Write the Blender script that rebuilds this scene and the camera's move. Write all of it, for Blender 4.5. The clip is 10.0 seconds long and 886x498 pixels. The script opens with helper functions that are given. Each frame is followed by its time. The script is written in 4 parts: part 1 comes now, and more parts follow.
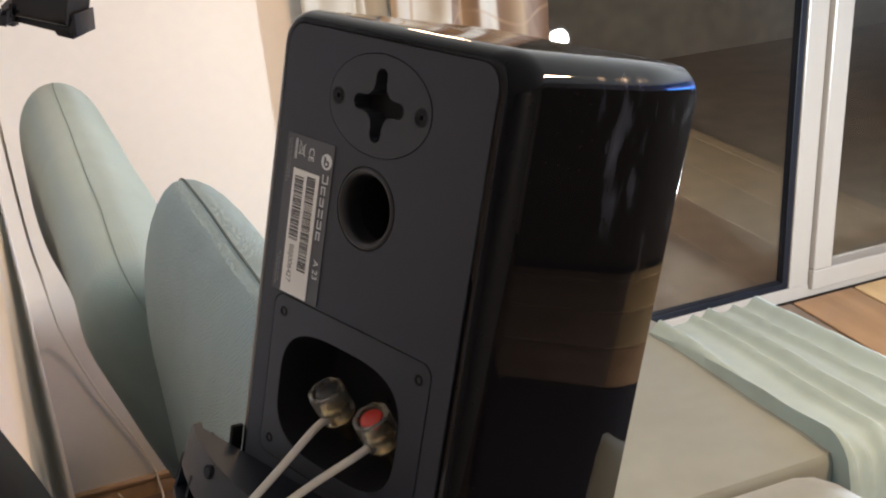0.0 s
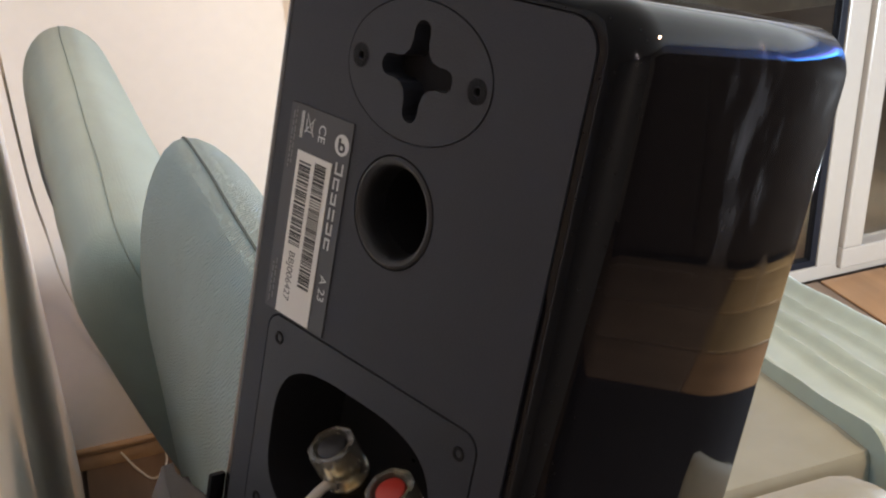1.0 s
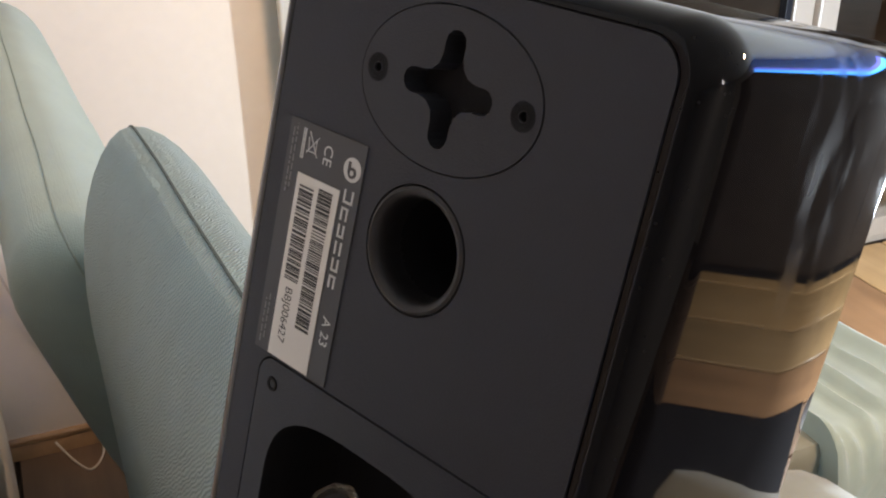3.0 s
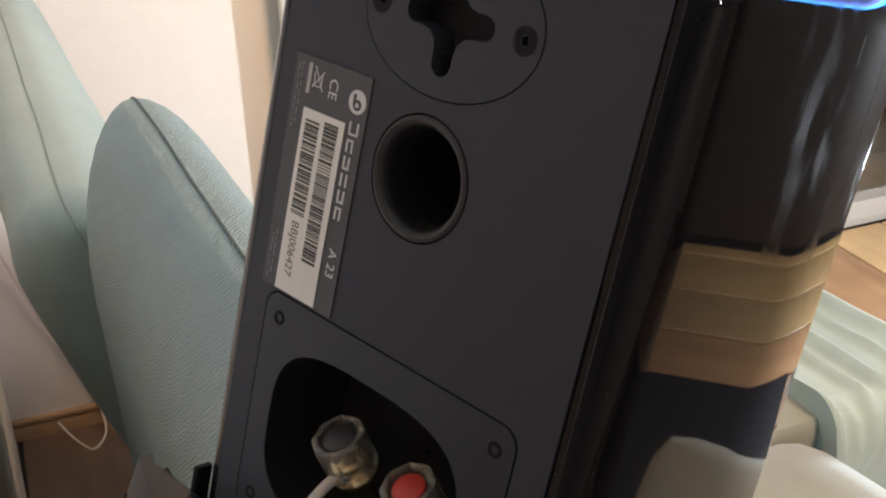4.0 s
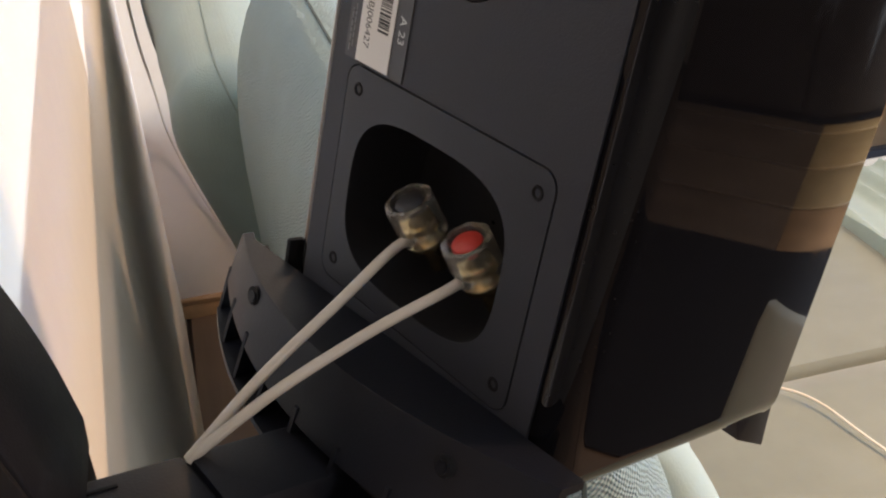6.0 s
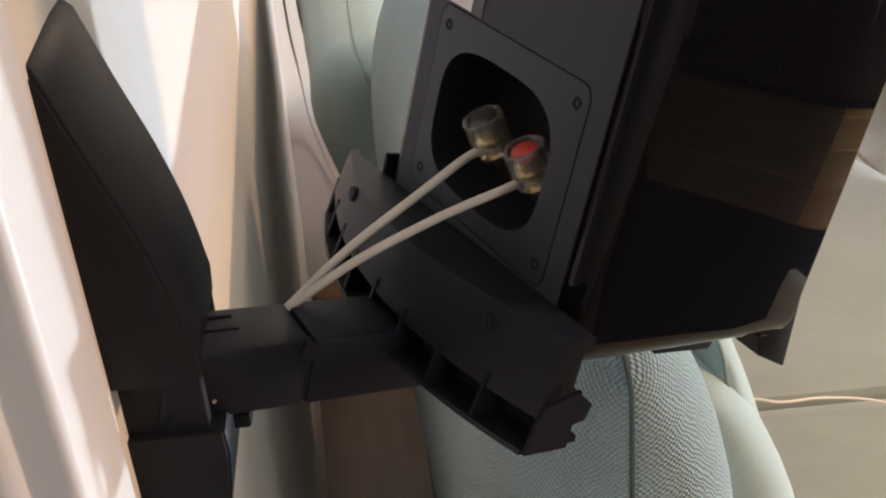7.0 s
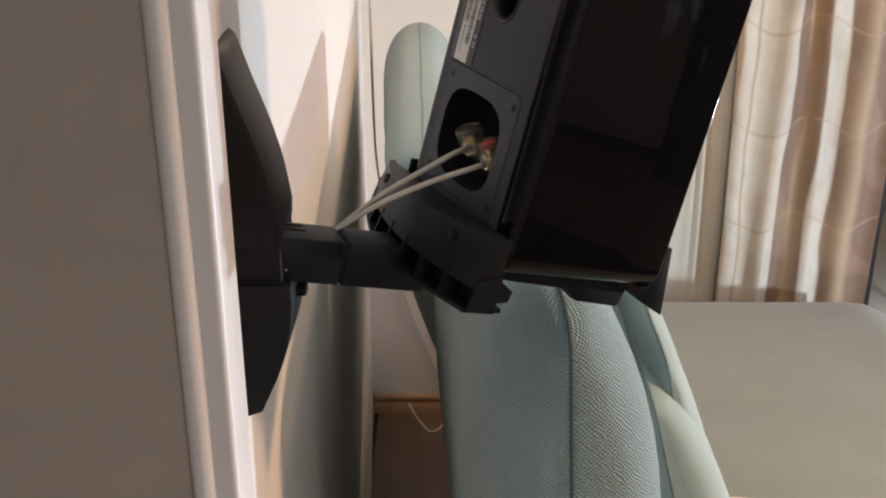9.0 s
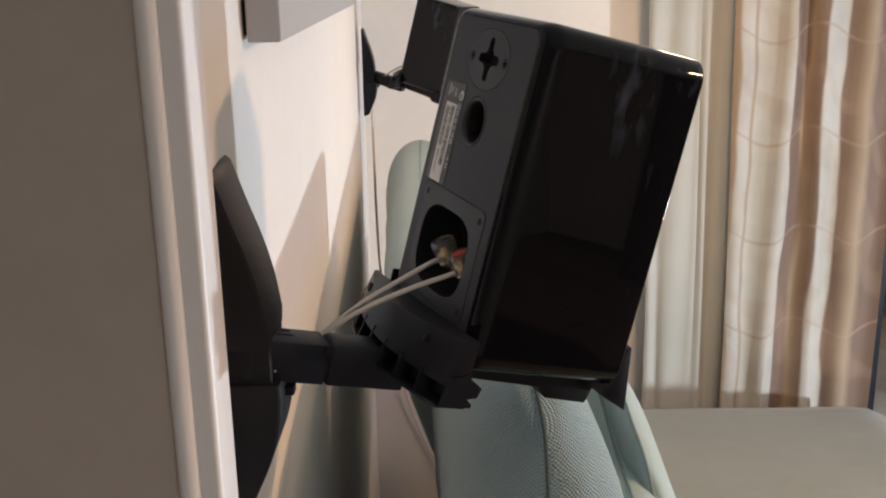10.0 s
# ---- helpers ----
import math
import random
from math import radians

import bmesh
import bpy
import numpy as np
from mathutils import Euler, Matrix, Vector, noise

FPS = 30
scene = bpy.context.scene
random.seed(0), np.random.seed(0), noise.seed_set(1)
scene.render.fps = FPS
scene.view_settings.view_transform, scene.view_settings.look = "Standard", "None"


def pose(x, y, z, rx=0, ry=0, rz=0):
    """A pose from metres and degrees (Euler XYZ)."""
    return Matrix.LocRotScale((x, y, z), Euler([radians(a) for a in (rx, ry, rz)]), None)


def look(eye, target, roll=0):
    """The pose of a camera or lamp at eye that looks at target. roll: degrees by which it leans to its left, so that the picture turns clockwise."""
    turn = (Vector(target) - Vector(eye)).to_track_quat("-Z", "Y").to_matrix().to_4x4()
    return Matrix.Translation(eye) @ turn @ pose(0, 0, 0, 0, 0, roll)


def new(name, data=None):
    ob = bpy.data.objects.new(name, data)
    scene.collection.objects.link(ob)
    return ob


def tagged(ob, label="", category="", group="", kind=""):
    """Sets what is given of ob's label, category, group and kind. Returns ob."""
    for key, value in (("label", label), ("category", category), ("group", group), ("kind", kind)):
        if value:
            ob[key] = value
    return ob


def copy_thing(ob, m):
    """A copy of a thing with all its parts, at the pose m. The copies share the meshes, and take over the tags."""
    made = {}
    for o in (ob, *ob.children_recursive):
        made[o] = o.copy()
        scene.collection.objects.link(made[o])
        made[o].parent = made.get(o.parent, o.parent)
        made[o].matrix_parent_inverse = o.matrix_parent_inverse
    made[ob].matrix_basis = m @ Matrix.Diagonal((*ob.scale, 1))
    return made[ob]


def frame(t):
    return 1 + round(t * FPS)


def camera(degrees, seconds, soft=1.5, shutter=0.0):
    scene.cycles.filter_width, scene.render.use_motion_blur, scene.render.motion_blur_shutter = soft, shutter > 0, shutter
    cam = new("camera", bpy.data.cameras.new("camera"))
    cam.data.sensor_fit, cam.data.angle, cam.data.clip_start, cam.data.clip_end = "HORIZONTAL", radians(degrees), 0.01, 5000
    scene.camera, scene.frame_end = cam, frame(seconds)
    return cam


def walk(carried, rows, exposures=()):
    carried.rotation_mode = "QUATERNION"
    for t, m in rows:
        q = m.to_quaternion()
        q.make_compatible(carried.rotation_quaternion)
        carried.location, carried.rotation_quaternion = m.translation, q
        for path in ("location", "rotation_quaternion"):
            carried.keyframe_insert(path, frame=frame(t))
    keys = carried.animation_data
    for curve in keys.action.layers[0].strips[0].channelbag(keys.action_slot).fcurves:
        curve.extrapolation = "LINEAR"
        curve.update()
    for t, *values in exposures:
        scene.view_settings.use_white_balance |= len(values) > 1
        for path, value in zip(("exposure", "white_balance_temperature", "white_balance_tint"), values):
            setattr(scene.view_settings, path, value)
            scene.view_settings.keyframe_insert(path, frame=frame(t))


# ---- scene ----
cam = camera(46.0, 10.0, soft=2.1)
PATH = [
    (0, (0.169, 0.541, 2.337), (0.804, 2.266, 1.55), -4.0),
    (0.5, (0.201, 0.615, 2.32), (0.78, 2.344, 1.497), -4.6),
    (1, (0.204, 0.674, 2.304), (0.798, 2.38, 1.445), -2.3),
    (1.5, (0.191, 0.712, 2.3), (0.865, 2.36, 1.389), -0.9),
    (2, (0.19, 0.723, 2.298), (0.891, 2.367, 1.402), -0.3),
    (3.5, (0.198, 0.736, 2.302), (0.893, 2.385, 1.409), -0.2),
    (4, (0.189, 0.721, 2.288), (0.881, 2.358, 1.369), -0.4),
    (4.5, (0.189, 0.711, 2.281), (0.833, 2.322, 1.286), -1.4),
    (5, (0.193, 0.7, 2.273), (0.773, 2.304, 1.229), -2.5),
    (6.3, (0.215, 0.646, 2.25), (0.496, 2.324, 1.198), -3.4),
    (6.5, (0.22, 0.628, 2.25), (0.438, 2.319, 1.203), -3.4),
    (7, (0.216, 0.564, 2.255), (0.346, 2.275, 1.228), -3.1),
    (7.5, (0.212, 0.471, 2.249), (0.275, 2.236, 1.31), -2.2),
    (8, (0.218, 0.381, 2.244), (0.246, 2.181, 1.37), -0.3),
    (8.5, (0.242, 0.293, 2.256), (0.229, 2.115, 1.431), 0.1),
    (9, (0.256, 0.239, 2.266), (0.25, 2.095, 1.52), -0.1),
    (9.5, (0.278, 0.181, 2.277), (0.255, 2.079, 1.646), -1.3),
    (10, (0.285, 0.165, 2.286), (0.259, 2.09, 1.743), -1.1),
]
walk(cam, [(t, look(eye, target, roll)) for t, eye, target, roll in PATH],
     ((0, 0.05), (2, 0.02), (3.5, 0.08), (5, 0.30), (7, 0.14), (8.5, -0.03), (10, -0.26)))

# ---- light ----
world = bpy.data.worlds.new("night")
scene.world = world
world.use_nodes = True
world.node_tree.nodes["Background"].inputs[0].default_value = (0.12, 0.083, 0.058, 1)
world.node_tree.nodes["Background"].inputs[1].default_value = 1.0


def lamp(name, kind, at, to, power, colour, size=0.1):
    data = bpy.data.lights.new(name, kind)
    data.energy, data.color = power, colour
    if kind == "AREA":
        data.shape, data.size = "DISK", size
    else:
        data.shadow_soft_size = size
    ob = new(name, data)
    ob.matrix_world = look(at, to)
    return ob


LAMP_AT = (3.165, 2.15, 0.936)
lamp("reading_lamp_light", "POINT", LAMP_AT, LAMP_AT[:2] + (0,), 280, (0.80, 0.91, 1.0), 0.056)
for x, y, power in ((1.9, 0.9, 50), (1.15, 2.9, 17)):
    lamp("ceiling_lamp_light", "AREA", (x, y, 2.63), (x, y, 0), power, (1.0, 0.62, 0.35), 0.2)
for k in range(4):
    lamp("hall_spot_light", "AREA", (1.3 + 0.25 * k, -0.9 - 0.4 * k, 2.62), (1.3 + 0.25 * k, -0.9 - 0.4 * k, 0), 8, (1.0, 0.92, 0.86), 0.07)

# ---- materials ----


def material(name, colour, rough=0.6, metal=0.0, vary=0.12, scale=30.0, bump=0.1, fine=300.0, stain=3.0, spec=0.5, coat=0.0):
    """Base colour with variation at two scales and a fine relief."""
    m = bpy.data.materials.new(name)
    m.use_nodes = True
    t = m.node_tree
    b = t.nodes["Principled BSDF"]
    b.inputs["Metallic"].default_value = metal
    b.inputs["Specular IOR Level"].default_value = spec
    b.inputs["Coat Weight"].default_value = coat
    b.inputs["Coat Roughness"].default_value = 0.04
    co = t.nodes.new("ShaderNodeTexCoord")
    n1, n2, n3 = (t.nodes.new("ShaderNodeTexNoise") for _ in range(3))
    for n, s, d in ((n1, scale, 4), (n2, stain, 3), (n3, fine, 2)):
        n.inputs["Scale"].default_value, n.inputs["Detail"].default_value = s, d
        t.links.new(co.outputs["Object"], n.inputs["Vector"])
    mix = t.nodes.new("ShaderNodeMath")
    mix.operation = "ADD"
    t.links.new(n1.outputs["Fac"], mix.inputs[0])
    t.links.new(n2.outputs["Fac"], mix.inputs[1])
    ramp = t.nodes.new("ShaderNodeMapRange")
    ramp.inputs["From Min"].default_value, ramp.inputs["From Max"].default_value = 0.6, 1.4
    ramp.inputs["To Min"].default_value, ramp.inputs["To Max"].default_value = 1 - vary, 1 + vary
    t.links.new(mix.outputs[0], ramp.inputs["Value"])
    hue = t.nodes.new("ShaderNodeHueSaturation")
    hue.inputs["Color"].default_value = (*colour, 1)
    t.links.new(ramp.outputs[0], hue.inputs["Value"])
    t.links.new(hue.outputs[0], b.inputs["Base Color"])
    rr = t.nodes.new("ShaderNodeMapRange")
    rr.inputs["To Min"].default_value, rr.inputs["To Max"].default_value = rough * 0.85, min(1, rough * 1.15)
    t.links.new(n1.outputs["Fac"], rr.inputs["Value"])
    t.links.new(rr.outputs[0], b.inputs["Roughness"])
    if bump:
        bp = t.nodes.new("ShaderNodeBump")
        bp.inputs["Strength"].default_value, bp.inputs["Distance"].default_value = bump, 0.001
        t.links.new(n3.outputs["Fac"], bp.inputs["Height"])
        t.links.new(bp.outputs[0], b.inputs["Normal"])
    return m


def glassy(name, colour, rough=0.0, ior=1.45):
    m = bpy.data.materials.new(name)
    m.use_nodes = True
    b = m.node_tree.nodes["Principled BSDF"]
    b.inputs["Base Color"].default_value = (*colour, 1)
    b.inputs["Transmission Weight"].default_value = 1
    b.inputs["Roughness"].default_value, b.inputs["IOR"].default_value = rough, ior
    return m


WALL = material("wall_paint", (0.77, 0.725, 0.675), 0.75, vary=0.03, scale=25, bump=0.25, fine=180)
CEIL = material("ceiling_paint", (0.8, 0.78, 0.74), 0.8, vary=0.02, bump=0.15)
WHITE = material("white_lacquer", (0.8, 0.79, 0.79), 0.42, vary=0.03, scale=12, bump=0.04, fine=90)
PVC = material("white_pvc", (0.36, 0.32, 0.28), 0.3, vary=0.02, bump=0.02)
JAMB = material("grey_beige_paint", (0.45, 0.405, 0.36), 0.6, vary=0.05, bump=0.1)
SKIRT = material("oak_skirting", (0.40, 0.26, 0.15), 0.45, vary=0.2, scale=18, bump=0.1, fine=80)
PANEL = material("black_abs_panel", (0.034, 0.0365, 0.046), 0.6, vary=0.1, scale=60, bump=0.16, fine=1400, spec=0.3)
PANEL2 = material("black_abs_plate", (0.030, 0.0325, 0.041), 0.5, vary=0.1, scale=60, bump=0.14, fine=1400, spec=0.3)
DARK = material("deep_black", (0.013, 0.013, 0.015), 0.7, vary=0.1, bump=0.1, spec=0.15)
BRACKET = material("black_bracket_plastic", (0.0085, 0.0098, 0.0150), 0.45, vary=0.2, scale=40, bump=0.12, fine=900, spec=0.2)
GLOSS = material("piano_black", (0.0045, 0.0045, 0.0060), 0.06, vary=0.1, scale=20, bump=0.0, spec=0.2, coat=0.0)


def smudged(m):
    """Finger marks and dust on lacquer: rougher streaks in loose patches."""
    t = m.node_tree
    b = t.nodes["Principled BSDF"]
    co = t.nodes.new("ShaderNodeTexCoord")
    mp = t.nodes.new("ShaderNodeMapping")
    mp.inputs["Scale"].default_value, mp.inputs["Rotation"].default_value = (60, 60, 17), (0, 0.5, 0)
    t.links.new(co.outputs["Object"], mp.inputs["Vector"])
    streak, patch = t.nodes.new("ShaderNodeTexNoise"), t.nodes.new("ShaderNodeTexNoise")
    streak.inputs["Scale"].default_value, streak.inputs["Detail"].default_value = 1.6, 3
    patch.inputs["Scale"].default_value, patch.inputs["Detail"].default_value = 14, 2
    t.links.new(mp.outputs[0], streak.inputs["Vector"])
    t.links.new(co.outputs["Object"], patch.inputs["Vector"])
    mul = t.nodes.new("ShaderNodeMath")
    mul.operation = "MULTIPLY"
    t.links.new(streak.outputs["Fac"], mul.inputs[0])
    t.links.new(patch.outputs["Fac"], mul.inputs[1])
    # most marks sit where the cabinet is held, on its upper side
    sep = t.nodes.new("ShaderNodeSeparateXYZ")
    t.links.new(co.outputs["Object"], sep.inputs[0])
    for axis, lo, hi, least in (("Z", 0.02, 0.10, 0.6), ("Y", 0.03, 0.07, 0.55)):
        held = t.nodes.new("ShaderNodeMapRange")
        held.inputs["From Min"].default_value, held.inputs["From Max"].default_value = lo, hi
        held.inputs["To Min"].default_value, held.inputs["To Max"].default_value = least, 1.07
        t.links.new(sep.outputs[axis], held.inputs["Value"])
        both = t.nodes.new("ShaderNodeMath")
        both.operation = "MULTIPLY"
        t.links.new(mul.outputs[0], both.inputs[0])
        t.links.new(held.outputs[0], both.inputs[1])
        mul = both
    mr = t.nodes.new("ShaderNodeMapRange")
    mr.inputs["From Min"].default_value, mr.inputs["From Max"].default_value = 0.22, 0.36
    mr.inputs["To Min"].default_value, mr.inputs["To Max"].default_value = 0.03, 0.20
    t.links.new(mul.outputs[0], mr.inputs["Value"])
    t.links.new(mr.outputs[0], b.inputs["Roughness"])
    film = t.nodes.new("ShaderNodeMapRange")
    film.inputs["From Min"].default_value, film.inputs["From Max"].default_value = 0.27, 0.45
    film.inputs["To Max"].default_value = 0.55
    t.links.new(mul.outputs[0], film.inputs["Value"])
    grease = t.nodes.new("ShaderNodeMix")
    grease.data_type = "RGBA"
    # bluish smears: scattered light of the blue strip is put into their colour
    grease.inputs["B"].default_value = (0.075, 0.09, 0.125, 1)
    t.links.new(film.outputs[0], grease.inputs["Factor"])
    t.links.new(b.inputs["Base Color"].links[0].from_socket, grease.inputs["A"])
    dust = t.nodes.new("ShaderNodeTexVoronoi")
    dust.inputs["Scale"].default_value = 260
    t.links.new(co.outputs["Object"], dust.inputs["Vector"])
    speck = t.nodes.new("ShaderNodeMapRange")
    speck.inputs["From Min"].default_value, speck.inputs["From Max"].default_value = 0.13, 0.09
    speck.inputs["To Max"].default_value = 0.06
    t.links.new(dust.outputs["Distance"], speck.inputs["Value"])
    few = t.nodes.new("ShaderNodeMath")
    few.operation = "MULTIPLY"
    t.links.new(speck.outputs[0], few.inputs[0])
    t.links.new(patch.outputs["Fac"], few.inputs[1])
    dusty = t.nodes.new("ShaderNodeMix")
    dusty.data_type = "RGBA"
    dusty.inputs["B"].default_value = (0.3, 0.3, 0.3, 1)
    t.links.new(few.outputs[0], dusty.inputs["Factor"])
    t.links.new(grease.outputs["Result"], dusty.inputs["A"])
    t.links.new(dusty.outputs["Result"], b.inputs["Base Color"])


smudged(GLOSS)
RUBBER = material("port_ring_black", (0.014, 0.014, 0.016), 0.45, vary=0.1, bump=0.1)
STICKER = material("grey_sticker", (0.05, 0.05, 0.056), 0.5, vary=0.06, bump=0.05)
PAPER = material("white_label_paper", (0.72, 0.7, 0.66), 0.6, vary=0.04, bump=0.05)
INK = material("black_ink", (0.03, 0.03, 0.03), 0.6, vary=0.05, bump=0)
PRINT = material("white_print", (0.6, 0.6, 0.6), 0.5, vary=0.03, bump=0)
FAINT = material("faint_print", (0.16, 0.16, 0.165), 0.5, vary=0.03, bump=0)
GOLD = material("gold_plated_brass", (0.82, 0.68, 0.42), 0.25, 1.0, vary=0.1, scale=300, bump=0.05)
RED = material("red_plastic", (0.55, 0.05, 0.035), 0.4, vary=0.06, bump=0.1)
BLACKCAP = material("black_cap_plastic", (0.03, 0.03, 0.032), 0.45, vary=0.06, bump=0.1)
CLEAR = material("hazy_clear_plastic", (0.95, 0.93, 0.88), 0.12, vary=0.1, scale=200, bump=0.1)
CLEAR.node_tree.nodes["Principled BSDF"].inputs["Transmission Weight"].default_value = 0.93
GLASS = glassy("window_glass", (0.9, 0.93, 0.92), 0.0, 1.45)
CABLE = material("white_cable", (0.62, 0.57, 0.5), 0.45, vary=0.06, scale=80, bump=0.05)
STEEL = material("steel", (0.7, 0.68, 0.65), 0.3, 1.0, vary=0.08, bump=0.05)
CABINET = material("dark_stained_wood", (0.035, 0.025, 0.02), 0.5, vary=0.2, scale=12, bump=0.1, fine=60)
GREYBOX = material("grey_panel", (0.42, 0.4, 0.39), 0.5, vary=0.03, bump=0.05)
CURT = material("brown_curtain", (0.27, 0.177, 0.125), 0.8, vary=0.15, scale=10, bump=0.5, fine=500)
SHEER = material("cream_sheer", (0.43, 0.42, 0.38), 0.8, vary=0.06, scale=8, bump=0.4, fine=600)


def patterned(m):
    """Upright stripes of cream, tan and brown, crossed by thin veins of a leaf pattern."""
    t = m.node_tree
    b = t.nodes["Principled BSDF"]
    hue = next(n for n in t.nodes if n.type == "HUE_SAT")
    co = t.nodes.new("ShaderNodeTexCoord")
    wob = t.nodes.new("ShaderNodeTexNoise")
    wob.inputs["Scale"].default_value, wob.inputs["Detail"].default_value = 3.0, 1
    t.links.new(co.outputs["Object"], wob.inputs["Vector"])
    sep = t.nodes.new("ShaderNodeSeparateXYZ")
    t.links.new(co.outputs["Object"], sep.inputs[0])

    def calc(op, x, y=0.0):
        n = t.nodes.new("ShaderNodeMath")
        n.operation = op
        for s, v in zip(n.inputs, (x, y)):
            if isinstance(v, (int, float)):
                s.default_value = v
            else:
                t.links.new(v, s)
        return n.outputs[0]

    along = calc("ADD", sep.outputs["X"], calc("MULTIPLY", calc("SUBTRACT", wob.outputs["Fac"], 0.5), 0.05))
    pos = t.nodes.new("ShaderNodeMapRange")
    pos.inputs["From Min"].default_value, pos.inputs["From Max"].default_value = 1.26, 1.86
    t.links.new(along, pos.inputs["Value"])
    band = t.nodes.new("ShaderNodeValToRGB")
    cream, tan, brown = (0.40, 0.375, 0.33, 1), (0.28, 0.205, 0.135, 1), (0.155, 0.10, 0.072, 1)
    e = band.color_ramp.elements
    e[0].position, e[0].color = 0.0, tan
    e[1].position, e[1].color = 1.0, brown
    for x, c in ((1.285, tan), (1.295, cream), (1.335, cream), (1.345, tan), (1.355, cream), (1.475, cream), (1.485, brown), (1.53, brown), (1.545, tan), (1.585, brown), (1.595, cream), (1.665, cream), (1.675, brown), (1.75, tan), (1.78, brown)):
        q = e.new((x - 1.26) / 0.60)
        q.color = c
    t.links.new(pos.outputs[0], band.inputs[0])
    vein = calc("FRACT", calc("MULTIPLY", calc("ADD", sep.outputs["Z"], calc("MULTIPLY", calc("SINE", calc("MULTIPLY", along, 19.0)), 0.035)), 2.75))
    thin = t.nodes.new("ShaderNodeMapRange")
    thin.inputs["From Min"].default_value, thin.inputs["From Max"].default_value = 0.022, 0.012
    thin.inputs["To Max"].default_value = 0.45
    t.links.new(calc("ABSOLUTE", calc("SUBTRACT", vein, 0.5)), thin.inputs["Value"])
    leaf = t.nodes.new("ShaderNodeTexWave")
    leaf.bands_direction = "DIAGONAL"
    leaf.inputs["Scale"].default_value, leaf.inputs["Distortion"].default_value, leaf.inputs["Detail"].default_value = 1.6, 12.0, 2.0
    t.links.new(co.outputs["Object"], leaf.inputs["Vector"])
    soft = t.nodes.new("ShaderNodeMapRange")
    soft.inputs["From Min"].default_value, soft.inputs["From Max"].default_value, soft.inputs["To Max"].default_value = 0.75, 0.95, 0.22
    t.links.new(leaf.outputs["Fac"], soft.inputs["Value"])
    mix = t.nodes.new("ShaderNodeMix")
    mix.data_type = "RGBA"
    mix.inputs["B"].default_value = (0.31, 0.225, 0.16, 1)
    t.links.new(calc("MAXIMUM", thin.outputs[0], soft.outputs[0]), mix.inputs["Factor"])
    t.links.new(band.outputs[0], mix.inputs["A"])
    t.links.new(mix.outputs["Result"], hue.inputs["Color"])


patterned(CURT)
PAVING = material("terrace_paving", (0.2, 0.16, 0.12), 0.7, vary=0.2, scale=6, bump=0.4, fine=60)


def weave(name, colour, pitch=0.0035, bump=0.5, vary=0.1):
    """Woven upholstery: crossed threads, with a soft nap."""
    m = material(name, colour, 0.85, vary=vary, scale=14, bump=0.0, spec=0.2)
    t = m.node_tree
    b = t.nodes["Principled BSDF"]
    b.inputs["Sheen Weight"].default_value = 0.25
    co = t.nodes.new("ShaderNodeTexCoord")
    knot = t.nodes.new("ShaderNodeTexVoronoi")
    knot.inputs["Scale"].default_value, knot.inputs["Randomness"].default_value = 1 / pitch, 0.5
    squash = t.nodes.new("ShaderNodeMapping")
    squash.inputs["Scale"].default_value = (1.0, 1.0, 1.35)
    t.links.new(co.outputs["Object"], squash.inputs["Vector"])
    t.links.new(squash.outputs[0], knot.inputs["Vector"])
    inv = t.nodes.new("ShaderNodeMath")
    inv.operation = "SUBTRACT"
    inv.inputs[0].default_value = 1.0
    t.links.new(knot.outputs["Distance"], inv.inputs[1])
    a = inv.outputs[0]
    bp = t.nodes.new("ShaderNodeBump")
    bp.inputs["Strength"].default_value, bp.inputs["Distance"].default_value = bump, 0.0035
    t.links.new(a, bp.inputs["Height"])
    t.links.new(bp.outputs[0], b.inputs["Normal"])
    return m


def knit(name, colour, seam_x, along=0.0056, up=0.0046):
    """Knitted cover: rows of small knots, each row shifted by half, wrapping round the seamed end."""
    m = material(name, colour, 0.85, vary=0.12, scale=14, bump=0.0, spec=0.2)
    t = m.node_tree
    b = t.nodes["Principled BSDF"]
    b.inputs["Sheen Weight"].default_value = 0.3

    def calc(op, x, y=0.0):
        n = t.nodes.new("ShaderNodeMath")
        n.operation = op
        for s, v in zip(n.inputs, (x, y)):
            if isinstance(v, (int, float)):
                s.default_value = v
            else:
                t.links.new(v, s)
        return n.outputs[0]

    co = t.nodes.new("ShaderNodeTexCoord")
    wob = t.nodes.new("ShaderNodeTexNoise")
    wob.inputs["Scale"].default_value, wob.inputs["Detail"].default_value = 90, 2
    t.links.new(co.outputs["Object"], wob.inputs["Vector"])
    jit = calc("MULTIPLY", wob.outputs["Fac"], 0.0055)
    sep = t.nodes.new("ShaderNodeSeparateXYZ")
    t.links.new(co.outputs["Object"], sep.inputs[0])
    s = calc("ADD", calc("ADD", sep.outputs["Y"], calc("ABSOLUTE", calc("SUBTRACT", sep.outputs["X"], seam_x))), jit)
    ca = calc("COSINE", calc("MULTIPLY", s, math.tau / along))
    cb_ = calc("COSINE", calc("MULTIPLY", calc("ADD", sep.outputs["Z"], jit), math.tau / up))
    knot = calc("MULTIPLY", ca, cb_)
    bp = t.nodes.new("ShaderNodeBump")
    bp.inputs["Strength"].default_value, bp.inputs["Distance"].default_value = 0.9, 0.0018
    t.links.new(knot, bp.inputs["Height"])
    t.links.new(bp.outputs[0], b.inputs["Normal"])
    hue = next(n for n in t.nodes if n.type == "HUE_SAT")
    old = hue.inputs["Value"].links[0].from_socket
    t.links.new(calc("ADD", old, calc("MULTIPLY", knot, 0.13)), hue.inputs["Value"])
    return m


